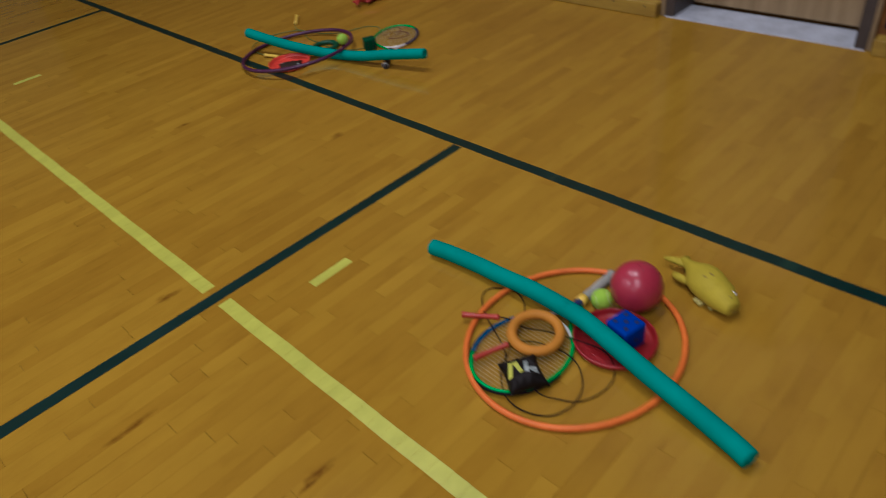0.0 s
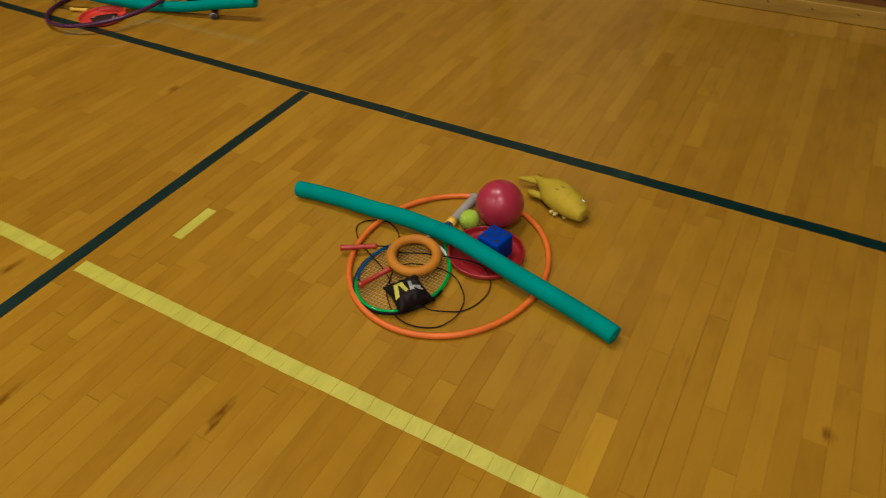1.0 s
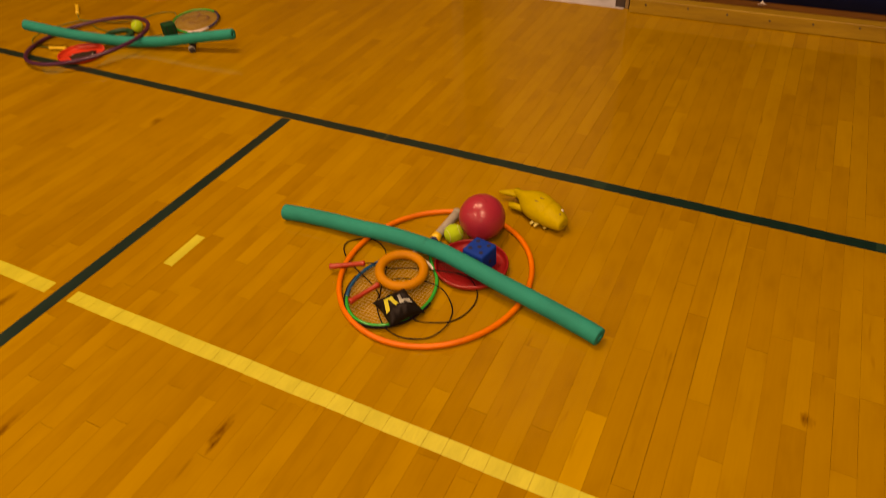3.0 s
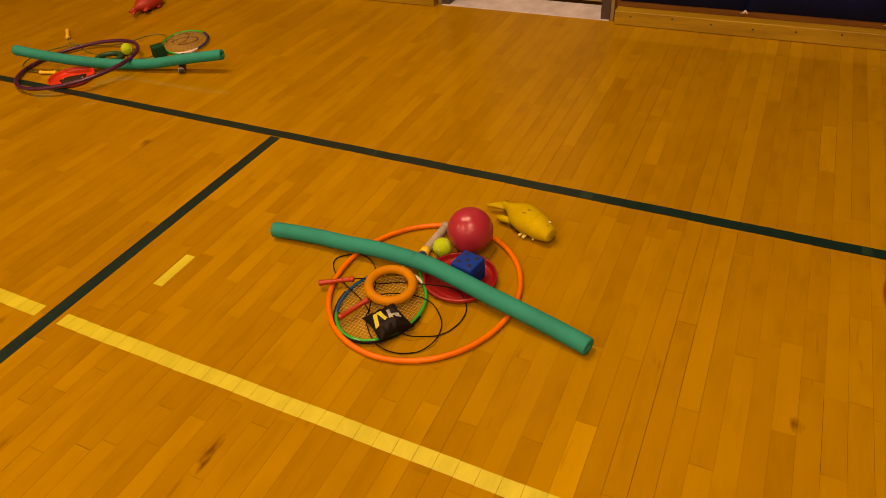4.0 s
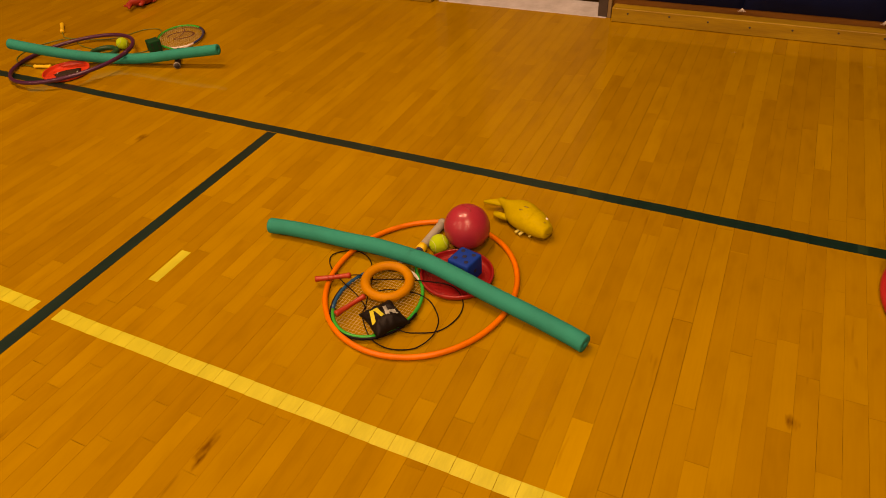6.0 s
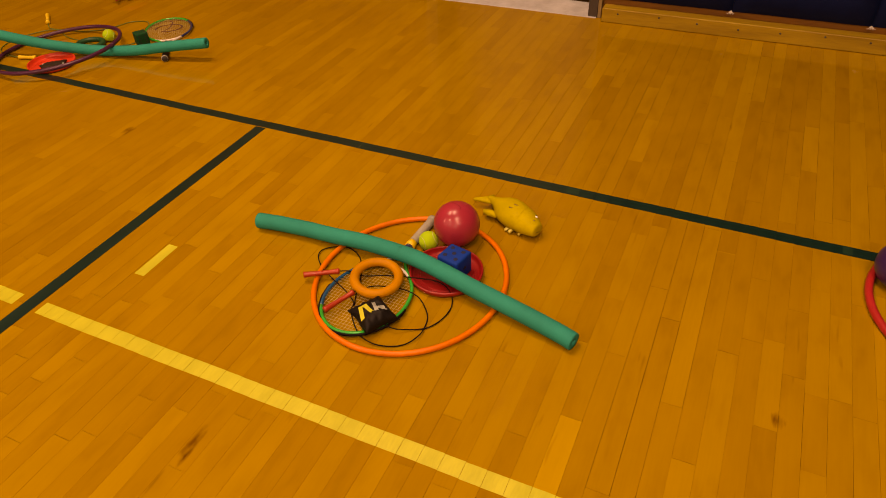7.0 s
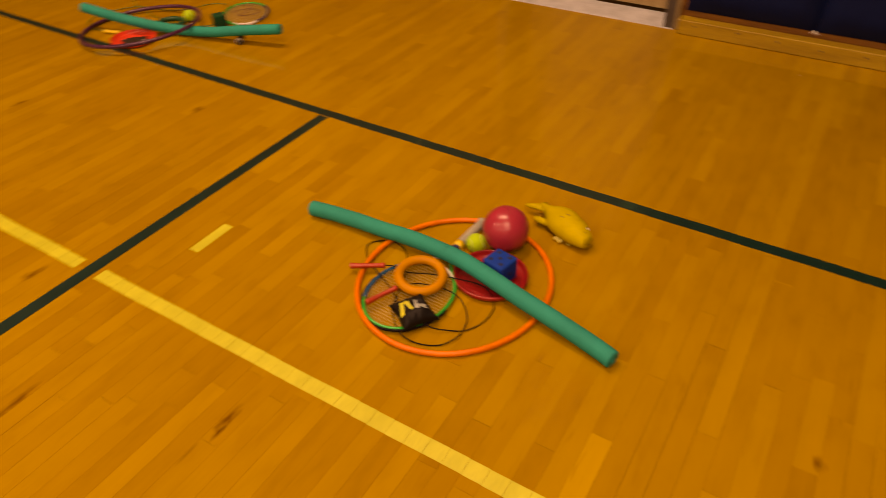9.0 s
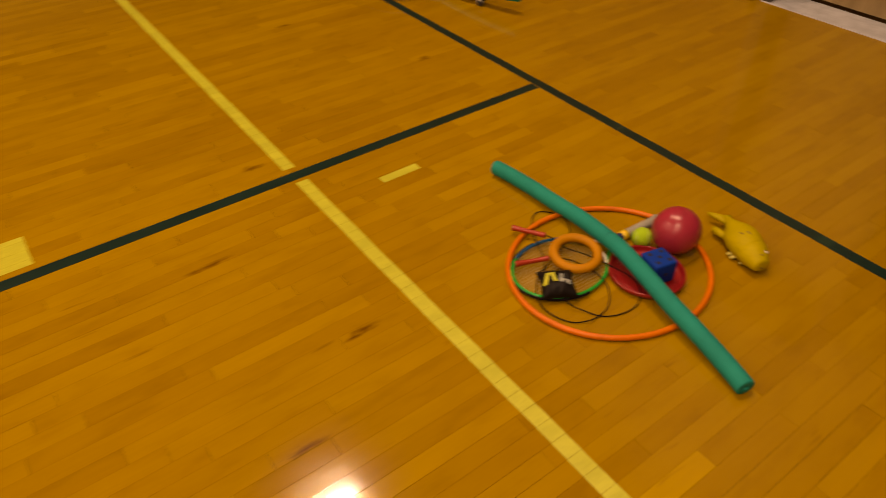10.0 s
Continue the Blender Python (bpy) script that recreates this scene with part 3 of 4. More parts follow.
def racket(at, length, rx, ry, colours, grip_mat, band_mat, label, printed=False):
    """Lies flat along y: the grip's end at the origin, the head's far end at y = length."""
    ob = thing("racket", at, label, "racket", "rackets")
    cy, zc = length - ry, 0.013
    left, right, low, throat_mat = colours
    n = 60
    def arc(a0, a1):
        k = max(4, int(n * abs(a1 - a0) / 360))
        return [(rx * math.cos(radians(a0 + (a1 - a0) * i / k)), cy + ry * math.sin(radians(a0 + (a1 - a0) * i / k)), zc) for i in range(k + 1)]
    frame_r = 0.0060
    head = part("head_frame", tube(arc(35, 125), frame_r, 12, squash=1.1), low, ob)
    part("frame_side", tube(arc(125, 235), frame_r, 12, squash=1.1), left, head)
    part("frame_side", tube(arc(-55, 35), frame_r, 12, squash=1.1), right, head)
    part("throat_bridge", tube(arc(235, 305), frame_r * 0.9, 12), throat_mat, head)
    part("bumper", tube([(p[0] * 1.045, cy + (p[1] - cy) * 1.045, p[2]) for p in arc(0, 180)], 0.0042, 8), M_CORD_BLACK, head, "black bumper guard")
    for sgn, mat in ((-1, left), (1, right)):
        a = 270 + sgn * 36
        s = (rx * math.cos(radians(a)), cy + ry * math.sin(radians(a)), zc)
        part("throat", tube(spline([s, (sgn * 0.034, s[1] - 0.05, zc), (sgn * 0.013, s[1] - 0.11, zc + 0.002), (sgn * 0.010, s[1] - 0.13, zc + 0.003)], 6),
                            frame_r * 0.95, 12), throat_mat if sgn > 0 else mat, ob)
    yb = cy - ry - 0.075
    grip_len = min(0.17, yb - 0.05)
    part("shaft", tube([(0, grip_len, 0.017), (0, yb + 0.02, 0.016)], [0.0145, 0.0165], 10), M_FRAME_NAVY, ob)
    part("band", tube([(0, grip_len - 0.004, 0.0175), (0, grip_len + 0.020, 0.0172)], 0.0172, 14), band_mat, ob, "yellow collar above the grip")
    bm = bmesh.new()
    pts, rad = [], []
    for i in range(40):
        y = 0.012 + (grip_len - 0.012) * i / 39
        pts.append((0, y, 0.0175))
        rad.append(0.0150 + 0.0010 * ((i % 5) / 5.0))
    part("grip", tube(pts, rad, 12, bm=bm), grip_mat, ob, "wrapped grip tape")
    part("butt_cap", tube([(0, -0.002, 0.0180), (0, 0.004, 0.0180), (0, 0.014, 0.0178)], [0.0165, 0.0185, 0.0165], 16), grip_mat if grip_mat != M_GRIP_DARK else M_GRIP, ob, "rounded butt cap")
    part("butt_plug", tube([(0, -0.0045, 0.0180), (0, -0.0015, 0.0180)], [0.0135, 0.0155], 16), M_GRIP_DARK, ob, "dark plug in the butt cap")
    # strings: mains and crosses, woven
    bed = new("string_bed")
    bed.parent = ob
    sp = rx * 2 / 22
    for i in range(-10, 11):
        x = i * sp * 0.98
        hy = ry * math.sqrt(max(0.0, 1 - (x / rx) ** 2))
        if hy > 0.02:
            part("string", tube([(x, cy - hy, zc), (x + 0.0006, cy, zc + 0.0005), (x, cy + hy, zc)], 0.0006, 5), M_STRING, bed)
    k = int(ry / sp)
    for j in range(-k, k + 1):
        y = j * sp
        hx = rx * math.sqrt(max(0.0, 1 - (y / ry) ** 2))
        if hx > 0.02:
            part("string", tube([(-hx, cy + y, zc + 0.0012), (0, cy + y, zc + 0.0008), (hx, cy + y, zc + 0.0012)], 0.0006, 5), M_STRING, bed)
    if printed:
        bow = [(0.075 * math.cos(radians(a)), cy + 0.01 + 0.055 * math.sin(radians(a)), zc + 0.0025) for a in range(-120, 200, 20)]
        part("print", tube(spline(bow, 3), 0.0065, 6, squash=0.2), M_PRINT, ob, "dark curved print on the strings")
        part("print", tube(spline([(-0.04, cy - 0.03, zc + 0.0026), (0.0, cy + 0.005, zc + 0.0026), (0.02, cy + 0.09, zc + 0.0026), (0.0, cy + 0.135, zc + 0.0026)], 5),
                           [0.004] * 15 + [0.002], 6, squash=0.2), M_PRINT, ob, "dark curved print on the strings")
    return ob


def rope_handle(parent, a, b, r, material):
    a, b = Vector(a), Vector(b)
    pts = [a + (b - a) * t for t in (0, 0.03, 0.08, 0.5, 0.88, 0.93, 0.97, 1.0)]
    h = part("handle", tube(pts, [r * 1.0, r * 1.18, r * 1.05, r * 0.82, r * 0.92, r * 1.1, r * 1.1, r * 0.7], 14), material, parent, "moulded plastic handle")
    for t in (0.2, 0.35, 0.5, 0.65):
        c = a + (b - a) * t
        part("grip_ring", tube([c, c + (b - a) * 0.03], r * 0.93, 14), material, h)
    return h


def bean_bag(at, w, d, h, label, prints=(), skew=0.0, cloth=None):
    ob = thing("bean_bag", at, label, "bean bag", "bean bags")
    def top(x, y):
        u, v = abs(2 * x / w), abs(2 * y / d)
        e = max(0.0, 1 - u ** 3.2) ** 0.5 * max(0.0, 1 - v ** 3.2) ** 0.5
        return h * e * (0.80 + 0.26 * noise.noise((x * 26, y * 26, h * 40)) + 0.20 * noise.noise((x * 60, y * 60, h * 90)) + 0.10 * noise.noise((x * 130, y * 130, 5.0))) + 0.004
    n = 22
    bm = bmesh.new()
    up, dn = {}, {}
    for i in range(n + 1):
        for k in range(n + 1):
            x, y = w * (i / n - 0.5), d * (k / n - 0.5)
            wob = 0.95 + 0.05 * noise.noise((x * 20, y * 20, 3.0)) + 0.13 * (2 * x / w) ** 2 * (2 * y / d) ** 2
            up[i, k] = bm.verts.new((x * wob + skew * y, y * wob, top(x, y)))
            edge = i in (0, n) or k in (0, n)
            dn[i, k] = up[i, k] if edge else bm.verts.new((x * wob + skew * y, y * wob, 0.0005))
    for i in range(n):
        for k in range(n):
            bm.faces.new((up[i, k], up[i + 1, k], up[i + 1, k + 1], up[i, k + 1]))
            q = []
            for v in (dn[i, k], dn[i, k + 1], dn[i + 1, k + 1], dn[i + 1, k]):
                if v not in q:
                    q.append(v)
            if len(q) > 2 and not all(v in up.values() for v in q):
                bm.faces.new(q)
    bag = part("cloth", finish(bm), cloth or M_BAG, ob)
    for mat, strokes in prints:
        bm = bmesh.new()
        for (x0, y0), (x1, y1), wd in strokes:
            a, b = Vector((x0, y0)), Vector((x1, y1))
            side = Vector((-(b - a).y, (b - a).x)).normalized() * wd / 2
            rows = []
            for s in range(9):
                c = a + (b - a) * s / 8
                rows.append([bm.verts.new((p.x + skew * p.y, p.y, top(p.x, p.y) + 0.0018)) for p in (c - side, c - side * 0.33, c + side * 0.33, c + side)])
            for r0, r1 in zip(rows, rows[1:]):
                for q in range(3):
                    bm.faces.new((r0[q], r0[q + 1], r1[q + 1], r1[q]))
        part("print", finish(bm), mat, bag, "plain printed shape")
    return ob


def rubber_fish(at, material, label):
    """Lies on its side: tail at -x, nose at +x, back towards +y."""
    ob = thing("rubber_fish", at, label, "toy fish", "rubber fish")
    S = [(-0.118, 0.010, 0.011, 0.010), (-0.098, 0.0135, 0.014, 0.008), (-0.072, 0.021, 0.021, 0.004), (-0.052, 0.033, 0.028, 0.001), (-0.030, 0.049, 0.035, 0.000), (-0.004, 0.057, 0.040, -0.002),
         (0.025, 0.0575, 0.043, -0.006), (0.058, 0.0535, 0.042, -0.011), (0.076, 0.0500, 0.0385, -0.012), (0.083, 0.0510, 0.0405, -0.013), (0.105, 0.045, 0.037, -0.016),
         (0.128, 0.037, 0.031, -0.020), (0.146, 0.030, 0.025, -0.023), (0.154, 0.026, 0.021, -0.024), (0.157, 0.019, 0.014, -0.024)]
    S = [(x, w * 1.10, h * 1.20, yc + 0.005) for x, w, h, yc in S]
    ZC = 0.039
    bm = bmesh.new()
    sides, rings = 28, []
    for x, w, h, yc in S:
        ring = []
        for k in range(sides):
            a = k * math.tau / sides
            z = h * math.sin(a)
            ring.append(bm.verts.new((x, yc + w * math.cos(a), max(0.001, ZC + z * (1.0 if z > 0 else 0.86)))))
        rings.append(ring)
    for a, b in zip(rings, rings[1:]):
        for k in range(sides):
            bm.faces.new((a[k], a[(k + 1) % sides], b[(k + 1) % sides], b[k]))
    bm.faces.new(rings[0][::-1])
    bm.faces.new(rings[-1])
    bmesh.ops.subdivide_edges(bm, edges=bm.edges[:], cuts=1, use_grid_fill=True, smooth=0.4)
    body = part("body", finish(bm), material, ob)
    def surf(x, y):
        for (x0, w0, h0, c0), (x1, w1, h1, c1) in zip(S, S[1:]):
            if x0 <= x <= x1:
                t = (x - x0) / (x1 - x0)
                w, h, c = w0 + (w1 - w0) * t, h0 + (h1 - h0) * t, c0 + (c1 - c0) * t
                q = 1 - ((y - c) / w) ** 2
                return ZC + h * math.sqrt(max(q, 0.0))
        return 0.03
    def fin(name, outline, z0, thick, label=""):
        bm = bmesh.new()
        c = Vector((sum(p[0] for p in outline) / len(outline), sum(p[1] for p in outline) / len(outline)))
        line = spline([(x, y, 0) for x, y in outline], 5, True)
        top = [bm.verts.new((p.x, p.y, z0 + thick * 0.15)) for p in line]
        bot = [bm.verts.new((p.x, p.y, z0 - thick * 0.15)) for p in line]
        tc, bc = bm.verts.new((c.x, c.y, z0 + thick / 2)), bm.verts.new((c.x, c.y, z0 - thick / 2))
        n = len(line)
        for k in range(n):
            bm.faces.new((top[k], top[(k + 1) % n], tc))
            bm.faces.new((bot[(k + 1) % n], bot[k], bc))
            bm.faces.new((bot[k], bot[(k + 1) % n], top[(k + 1) % n], top[k]))
        part(name, finish(bm), material, ob, label)
    fin("tail_fin", [(-0.095, 0.016), (-0.110, 0.027), (-0.116, 0.042), (-0.128, 0.042), (-0.128, 0.018), (-0.142, 0.000), (-0.164, -0.018), (-0.160, -0.030), (-0.120, -0.014), (-0.095, -0.002)], 0.034, 0.026)
    fin("anal_fin", [(-0.026, -0.024), (-0.052, -0.032), (-0.078, -0.036), (-0.090, -0.048), (-0.076, -0.062), (-0.044, -0.058), (-0.018, -0.044)], 0.028, 0.030)
    fin("back_fin", [(0.035, 0.046), (0.010, 0.066), (-0.022, 0.064), (-0.045, 0.036), (-0.02, 0.032)], 0.034, 0.020)
    for ax, ay, bx, by, r in ((0.046, -0.038, 0.039, -0.070, 0.0065), (0.062, -0.040, 0.059, -0.071, 0.0065), (0.098, -0.038, 0.094, -0.057, 0.0050)):
        stub = tube(spline([(ax, ay, 0.020), ((ax + bx) / 2, (ay + by) / 2, 0.015), (bx, by, 0.009)], 4), [r, r, r * 1.05, r * 1.1, r * 1.15, r * 1.15, r * 1.1, r * 1.0, r * 0.75], 12, squash=0.7)
        part("belly_fin", stub, M_FISH_CLEAR if material == M_FISH else material, ob, "pale stubby fin under the belly")
    part("gill_line", tube(spline([(0.080, 0.034, surf(0.080, 0.034)), (0.074, 0.012, surf(0.074, 0.012)), (0.074, -0.015, surf(0.074, -0.015)), (0.080, -0.046, surf(0.080, -0.046))], 5), 0.0013, 6), material, body)
    part("mouth", tube(spline([(0.161, -0.014, 0.036), (0.154, -0.036, 0.038), (0.142, -0.046, 0.040)], 5), 0.0016, 6), M_FISH_MARK, body, "dark mouth line")
    eye = part("eye", ball_mesh(0.0062, 3), M_EYE_WHITE, ob, "small shiny eye", at=pose(0.122, 0.010, surf(0.122, 0.010) - 0.002))
    part("pupil", ball_mesh(0.0032, 2), M_EYE, eye, at=pose(0.0, 0.001, 0.0042))
    for sx, sy, ln in ((0.036, -0.006, 0.016), (0.028, -0.028, 0.012), (0.134, -0.018, 0.006)):
        part("smudge", tube([(sx - ln / 2, sy, surf(sx - ln / 2, sy) - 0.0002), (sx + ln / 2, sy + 0.004, surf(sx + ln / 2, sy + 0.004) - 0.0002)], [0.0036, 0.0018], 6), M_FISH_MARK, body, "olive smudge")
    return ob


# ---- pile beside the yellow line ----
hula_hoop(pose(1.087, -0.684, 0.0), circle(0, 0, 0.0100, 0.3310, 0.3015, 84.5), 0.0090, M_ORANGE, "bright orange plastic hula hoop lying flat round the toys")

pool_noodle([(0.449, -0.627, 0.031), (0.525, -0.617, 0.032), (0.642, -0.61, 0.034), (0.76, -0.613, 0.04), (0.874, -0.614, 0.048), (0.988, -0.625, 0.055),
             (1.077, -0.636, 0.058), (1.157, -0.656, 0.059), (1.213, -0.671, 0.058), (1.32, -0.7, 0.055), (1.419, -0.721, 0.049), (1.514, -0.739, 0.04),
             (1.606, -0.759, 0.031), (1.649, -0.772, 0.028)],
            0.0275, "teal foam pool noodle lying across an orange hula hoop")

play_ball(pose(1.145, -0.443, 0.079, 0, 0, 30), 0.0785, M_BALL, M_BALL_MARK, "red rubber playground ball resting beside the hula hoop")
tennis_ball(pose(1.069, -0.511, 0.034, 40, 20, 10), "yellow-green felt tennis ball beside the red ball")
flying_disc(pose(1.180, -0.613, 0.001), 0.121, M_DISC, "red plastic flying disc lying hollow side up")
foam_die(pose(1.203, -0.597, 0.0035, 0, 0, -13.0), 0.081, M_DIE_BLUE, M_DIE_BLUE_PIP, "blue foam die with pips darkened like hollows, sitting on the red disc")
racket(pose(1.022, -0.377, 0.001, 0, 0, 180 - 3.0), 0.604, 0.132, 0.164, (M_FRAME_GREEN, M_FRAME_BLUE, M_FRAME_GREEN, M_FRAME_WHITE), M_GRIP, M_YELLOW_BAND,
       "blue and green junior racket with pale strings under a ring")
deck_ring(pose(0.998, -0.748, 0.038, 3, 4, 0), 0.0705, 0.0155, M_RING, "tan orange rubber throwing ring lying on the racket")
bean_bag(pose(1.063, -0.890, 0.020, 0, 0, -33), 0.116, 0.106, 0.042, "black bean bag with yellow and grey printed shapes",
         ((M_BAG_YELLOW, (((-0.030, -0.027), (0.020, -0.043), 0.012), ((-0.028, -0.024), (0.018, -0.008), 0.012))),
          (M_BAG_GREY, (((-0.027, 0.015), (0.026, 0.004), 0.012), ((0.010, 0.036), (0.006, 0.012), 0.011), ((0.006, 0.014), (0.032, 0.032), 0.009)))))

rope = thing("jump_rope", pose(0, 0, 0), "black cord jump rope with red handles, tangled over the racket", "jump rope", "jump ropes")
rope_handle(rope, (0.765, -0.816, 0.028), (0.865, -0.756, 0.028), 0.0090, M_HANDLE_RED)
rope_handle(rope, (0.916, -0.933, 0.030), (0.963, -0.833, 0.036), 0.0090, M_HANDLE_RED)
part("cord", tube(spline([(0.865, -0.757, 0.029), (0.895, -0.742, 0.026), (0.946, -0.746, 0.026), (1.016, -0.716, 0.026), (1.099, -0.696, 0.028), (1.176, -0.683, 0.028),
                          (1.220, -0.692, 0.020), (1.249, -0.722, 0.006), (1.259, -0.771, 0.004), (1.248, -0.824, 0.004), (1.223, -0.863, 0.004), (1.183, -0.887, 0.006),
                          (1.136, -0.912, 0.018), (1.075, -0.895, 0.022)], 6), 0.0019, 8), M_CORD_BLACK, rope, "thin black cord")
part("cord", tube(spline([(0.963, -0.831, 0.036), (0.983, -0.794, 0.028), (1.016, -0.770, 0.026), (1.082, -0.754, 0.024), (1.127, -0.754, 0.020), (1.164, -0.766, 0.010),
                          (1.205, -0.811, 0.004), (1.219, -0.859, 0.004), (1.218, -0.905, 0.008), (1.195, -0.945, 0.004), (1.156, -0.969, 0.004), (1.110, -0.979, 0.006),
                          (1.062, -0.970, 0.012), (1.022, -0.939, 0.024), (0.991, -0.898, 0.028), (0.982, -0.868, 0.030), (0.927, -0.829, 0.028), (0.854, -0.789, 0.022),
                          (0.792, -0.748, 0.012), (0.744, -0.701, 0.006), (0.733, -0.664, 0.005), (0.757, -0.635, 0.005), (0.798, -0.616, 0.005), (0.839, -0.624, 0.006),
                          (0.880, -0.654, 0.010), (0.915, -0.705, 0.024), (0.943, -0.754, 0.028), (0.966, -0.823, 0.026), (0.990, -0.880, 0.026)], 6), 0.0019, 8), M_CORD_BLACK, rope, "thin black cord")

rubber_fish(pose(1.268, -0.258, 0.001, 0, 0, -22.0) @ Matrix.Scale(0.93, 4), M_FISH, "yellow rubber toy fish lying on its side on the floor")

# ---- red hoop at the end of the row, with a violet ball ----
hula_hoop(pose(2.755, -0.215, 0.0), circle(0, 0, 0.0125, 0.343, 0.343), 0.0120, M_REDTUBE, "red plastic hula hoop lying flat on the floor")
play_ball(pose(2.490, -0.140, 0.079, 0, 0, 70), 0.0785, M_VIOLET, None, "violet rubber ball inside the red hula hoop")

# ---- far pile ----
hula_hoop(pose(-1.547, 0.266, 0.0), circle(0, 0, 0.042, 0.328, 0.328, 0, slope=(0.088, 0.012)), 0.0105, M_PURPLE, "dark purple plastic hula hoop propped aslant on a pool noodle")
pool_noodle([(-1.860, 0.148, 0.130), (-1.699, 0.190, 0.100), (-1.541, 0.234, 0.075), (-1.420, 0.301, 0.045), (-1.277, 0.354, 0.032), (-1.090, 0.388, 0.048),
             (-0.920, 0.430, 0.074), (-0.690, 0.495, 0.102)], 0.0275, "teal foam pool noodle bent up at both ends")
tennis_ball(pose(-1.440, 0.524, 0.034, 10, 60, 0), "yellow-green tennis ball beside the purple hoop")
foam_die(pose(-1.228, 0.558, 0.001, 0, 0, 152), 0.067, M_DIE_GREEN, M_DIE_GREEN_PIP, "dark green foam die with pips darkened like hollows beside a racket")
racket(pose(-0.922, 0.402, 0.001, 0, 0, 39.5), 0.632, 0.130, 0.176, (M_FRAME_GREEN, M_FRAME_NAVY, M_FRAME_GREEN, M_FRAME_WHITE), M_GRIP_DARK, M_GRIP_DARK,
       "green and navy racket with dark print on its strings", True)
flying_disc(pose(-1.487, 0.155, 0.001), 0.122, M_DISC_ORANGE, "orange-red flying disc lying hollow side up under the hoop")
bean_bag(pose(-1.458, 0.139, 0.004, 0, 0, 53), 0.132, 0.094, 0.020, "dark brown bean bag with small white specks on the orange disc",
         ((M_BAG_GREY, (((0.046, -0.030), (0.050, -0.016), 0.006), ((-0.050, 0.02), (-0.046, 0.034), 0.006))),), cloth=M_BAG_BROWN)
deck_ring(pose(-1.492, 0.426, 0.0145), 0.068, 0.0145, M_RING_GREEN, "dark green rubber throwing ring flat on the floor")
rope = thing("jump_rope", pose(0, 0, 0), "olive green cord jump rope with yellow handles", "jump rope", "jump ropes")
rope_handle(rope, (-2.130, 0.687, 0.012), (-2.020, 0.593, 0.012), 0.0120, M_HANDLE_YELLOW)
rope_handle(rope, (-1.633, 0.176, 0.014), (-1.737, 0.151, 0.012), 0.0105, M_HANDLE_YELLOW)
part("cord", tube(spline([(-2.020, 0.593, 0.010), (-1.948, 0.544, 0.005), (-1.858, 0.550, 0.004), (-1.724, 0.572, 0.004), (-1.625, 0.625, 0.004), (-1.578, 0.700, 0.004),
                          (-1.542, 0.789, 0.004), (-1.470, 0.826, 0.004), (-1.400, 0.790, 0.012), (-1.330, 0.700, 0.010), (-1.275, 0.555, 0.004), (-1.333, 0.482, 0.004),
                          (-1.444, 0.448, 0.004), (-1.606, 0.461, 0.004), (-1.729, 0.475, 0.004), (-1.886, 0.532, 0.008), (-1.990, 0.420, 0.004), (-2.000, 0.294, 0.004),
                          (-1.957, 0.208, 0.004), (-1.869, 0.166, 0.004), (-1.737, 0.151, 0.012)], 6), 0.0026, 8), M_CORD_GREEN, rope, "thin olive green cord")

# ---- next pile beyond: a red toy on the floor ----
rubber_fish(pose(-1.905, 1.150, 0.001, 0, 0, 100), M_FISH_RED, "red rubber toy fish lying on the floor")

# ---- floor strips ----
rng = random.Random(7)
KNOWN_ENDS = [(1.197, -1.133), (1.428, -1.125), (1.599, -1.109), (1.712, -1.008), (1.033, -1.255), (0.910, -1.340), (1.367, -1.302), (1.081, -1.062),
              (0.740, -1.386), (0.515, -1.579), (0.170, -1.417), (0.858, -1.533), (1.490, -0.858), (1.956, -0.866), (2.192, -0.851), (2.308, -0.941),
              (1.831, -1.188), (1.785, -0.746), (1.623, -0.126), (1.609, -0.580), (1.733, -0.522), (1.910, -0.548), (1.980, -0.163), (1.680, -0.378),
              (1.451, -0.174), (0.347, -1.096), (0.630, -0.922), (0.277, -0.807), (0.799, -0.956), (0.618, -0.640),
              (2.088, -0.548), (2.334, -0.349), (2.171, 0.082), (2.355, 0.167), (2.300, 0.132), (1.995, -0.167)]
FLOOR_Y0, FLOOR_Y1 = -4.2, WALL_Y - 0.002


PALE_SPOTS = [(1.712, -1.3)]


def strip_mesh(material):
    """One strip a metre long and one strip wide, its upper edges eased."""
    w, e = PLANK - 0.0006, 0.0006
    bm = bmesh.new()
    def loop(inset, z, lift):
        x, y = w / 2 - inset, 0.5 - lift
        return [bm.verts.new(c) for c in ((-x, -y, z), (x, -y, z), (x, y, z), (-x, y, z))]
    a, b, c = loop(0, -0.0108, 0.0006), loop(0, -e, 0.0006), loop(e * 0.6, 0.0, 0.0007)
    for r0, r1 in ((a, b), (b, c)):
        for k in range(4):
            bm.faces.new((r0[k], r0[(k + 1) % 4], r1[(k + 1) % 4], r1[k]))
    bm.faces.new(c)
    finish(bm, False)
    me = bpy.data.meshes.new("floor_strip")
    bm.to_mesh(me)
    bm.free()
    me.materials.append(material)
    return me


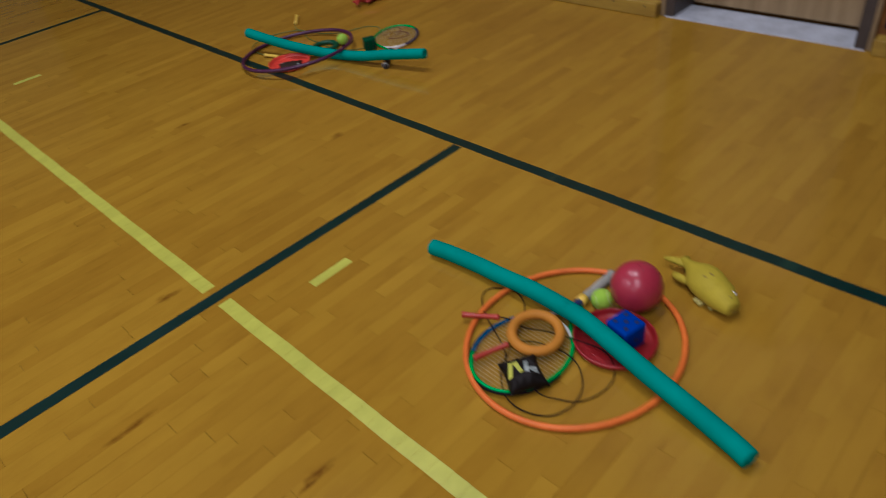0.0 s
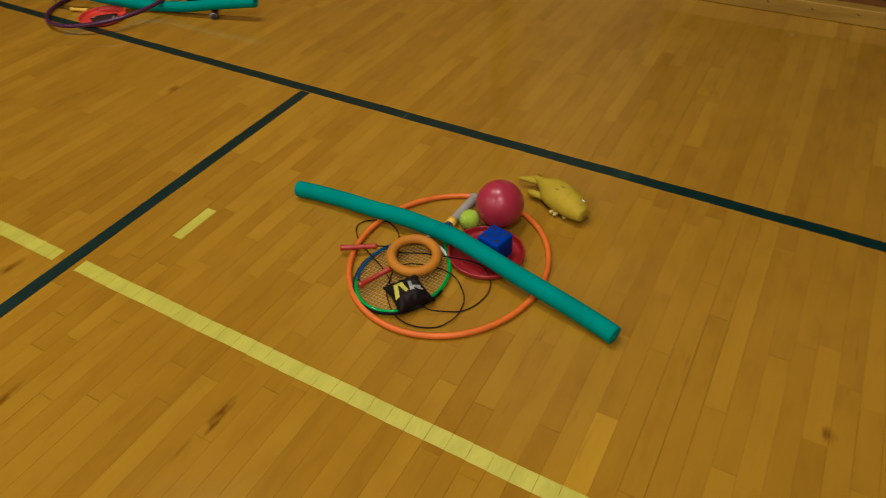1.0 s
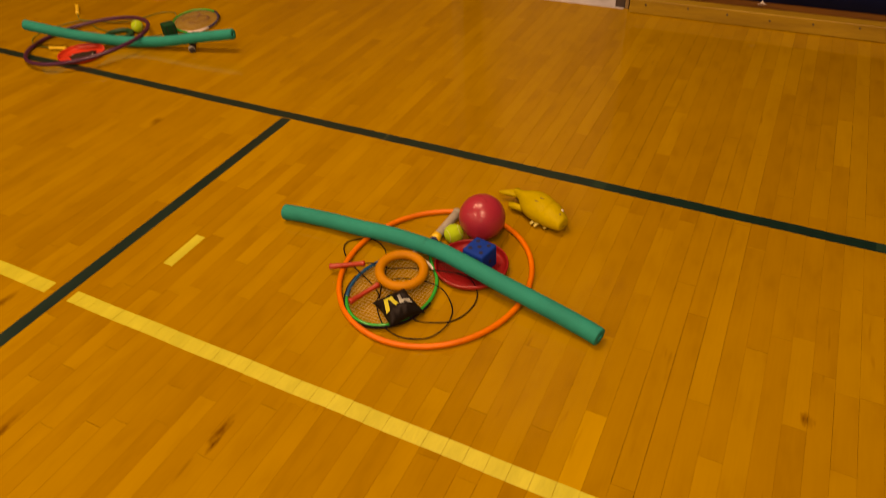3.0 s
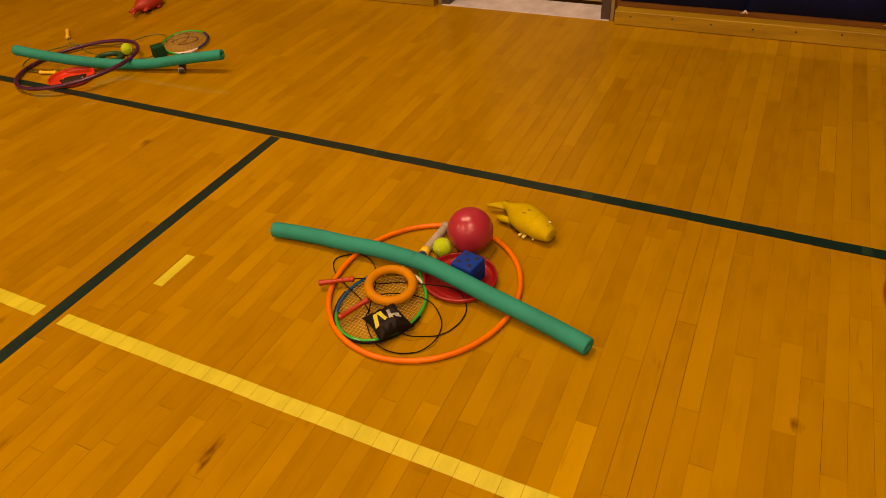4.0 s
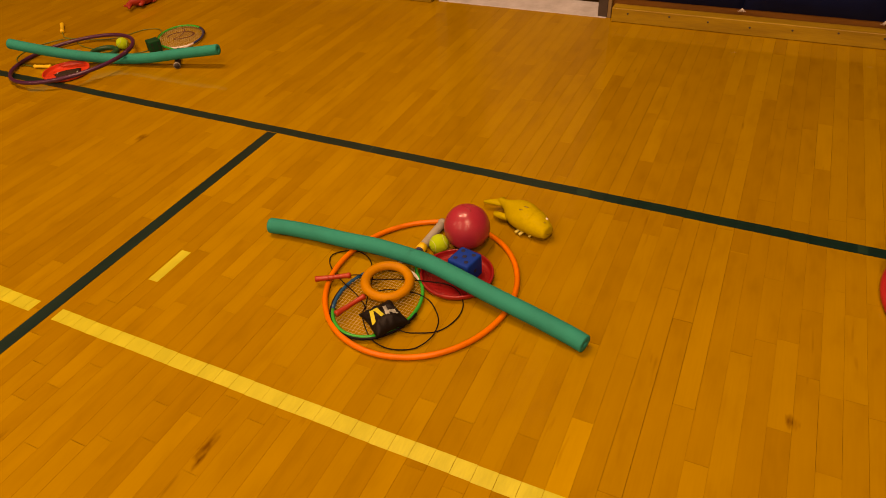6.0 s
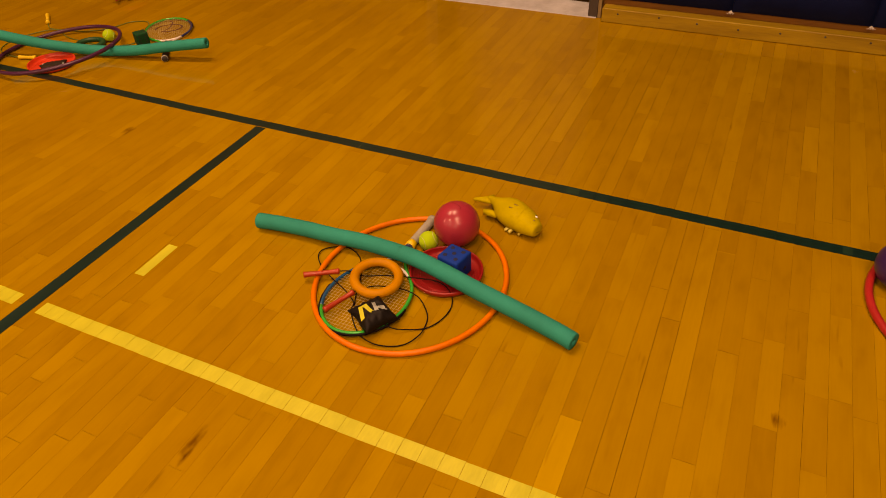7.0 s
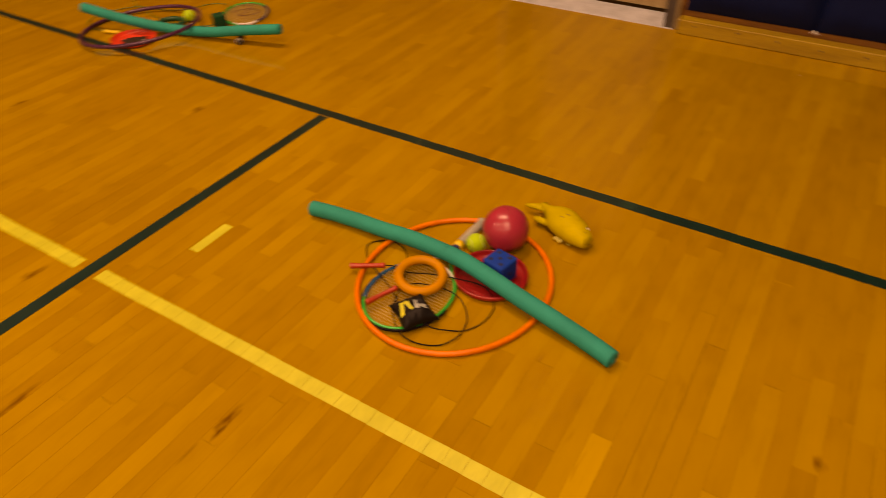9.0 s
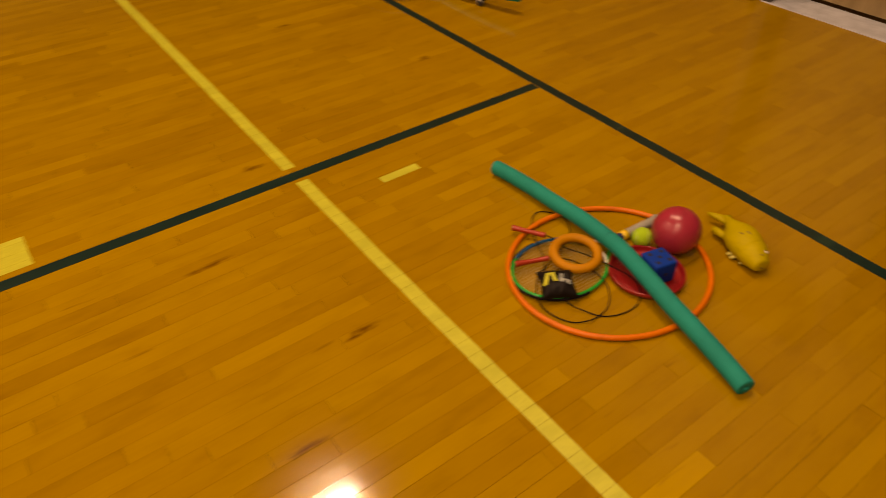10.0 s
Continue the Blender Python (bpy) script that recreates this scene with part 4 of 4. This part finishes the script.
STRIP, STRIP_PALE = strip_mesh(M_PLANK), strip_mesh(M_PLANK_PALE)
verts, faces, singles = [], [], 0
n0, n1 = math.floor((-8.2 - SEAM0) / PLANK), math.ceil((4.4 - SEAM0) / PLANK)
for n in range(n0, n1):
    x0 = SEAM0 + n * PLANK
    ends = sorted(y for ex, y in KNOWN_ENDS if x0 <= ex < x0 + PLANK)
    cuts, y = [], FLOOR_Y0 - rng.uniform(0, 0.8)
    while y < FLOOR_Y1:
        y += rng.choice((0.28, 0.36, 0.45, 0.55, 0.66, 0.8, 0.95, 1.15)) * rng.uniform(0.92, 1.08)
        if all(abs(y - e) > 0.22 for e in ends):
            cuts.append(y)
    cuts = sorted([c for c in cuts if FLOOR_Y0 + 0.1 < c < FLOOR_Y1 - 0.1] + ends)
    for y0, y1 in zip([FLOOR_Y0] + cuts, cuts + [FLOOR_Y1]):
        drop = rng.uniform(-0.00012, 0.0)
        tight = rng.choice((-0.0104, -0.0102, -0.0098, -0.0092, -0.008, -0.005, 0.002))
        pale = any(x0 <= px < x0 + PLANK and y0 < py < y1 for px, py in PALE_SPOTS)
        if pale or (singles < 298 and 0.3 < x0 < 2.45 and y1 > -1.62 and y0 < 0.15):
            ob = new("floor_strip", STRIP_PALE if pale else STRIP)
            ob.parent = sub
            ob.matrix_basis = pose(x0 + PLANK / 2, (y0 + y1) / 2, drop) @ Matrix.Diagonal((1 - tight, y1 - y0, 1, 1))
            singles += 1
        else:
            k, g, e = len(verts), 0.0003 + tight * PLANK / 2, 0.0006
            for inset, z in ((0, -0.0108), (0, -e), (e * 0.6, 0.0)):
                verts += [(x0 + g + inset, y0 + 0.0005, z + drop), (x0 + PLANK - g - inset, y0 + 0.0005, z + drop),
                          (x0 + PLANK - g - inset, y1 - 0.0005, z + drop), (x0 + g + inset, y1 - 0.0005, z + drop)]
            for r in (0, 4):
                faces += [(k + r + i, k + r + (i + 1) % 4, k + r + 4 + (i + 1) % 4, k + r + 4 + i) for i in range(4)]
            faces.append((k + 8, k + 9, k + 10, k + 11))
me = bpy.data.meshes.new("floor_strips")
me.from_pydata(verts, [], faces)
me.materials.append(M_PLANKS)
rest = new("floor_strips", me)
rest.parent = sub
tagged(rest, kind="stuff")
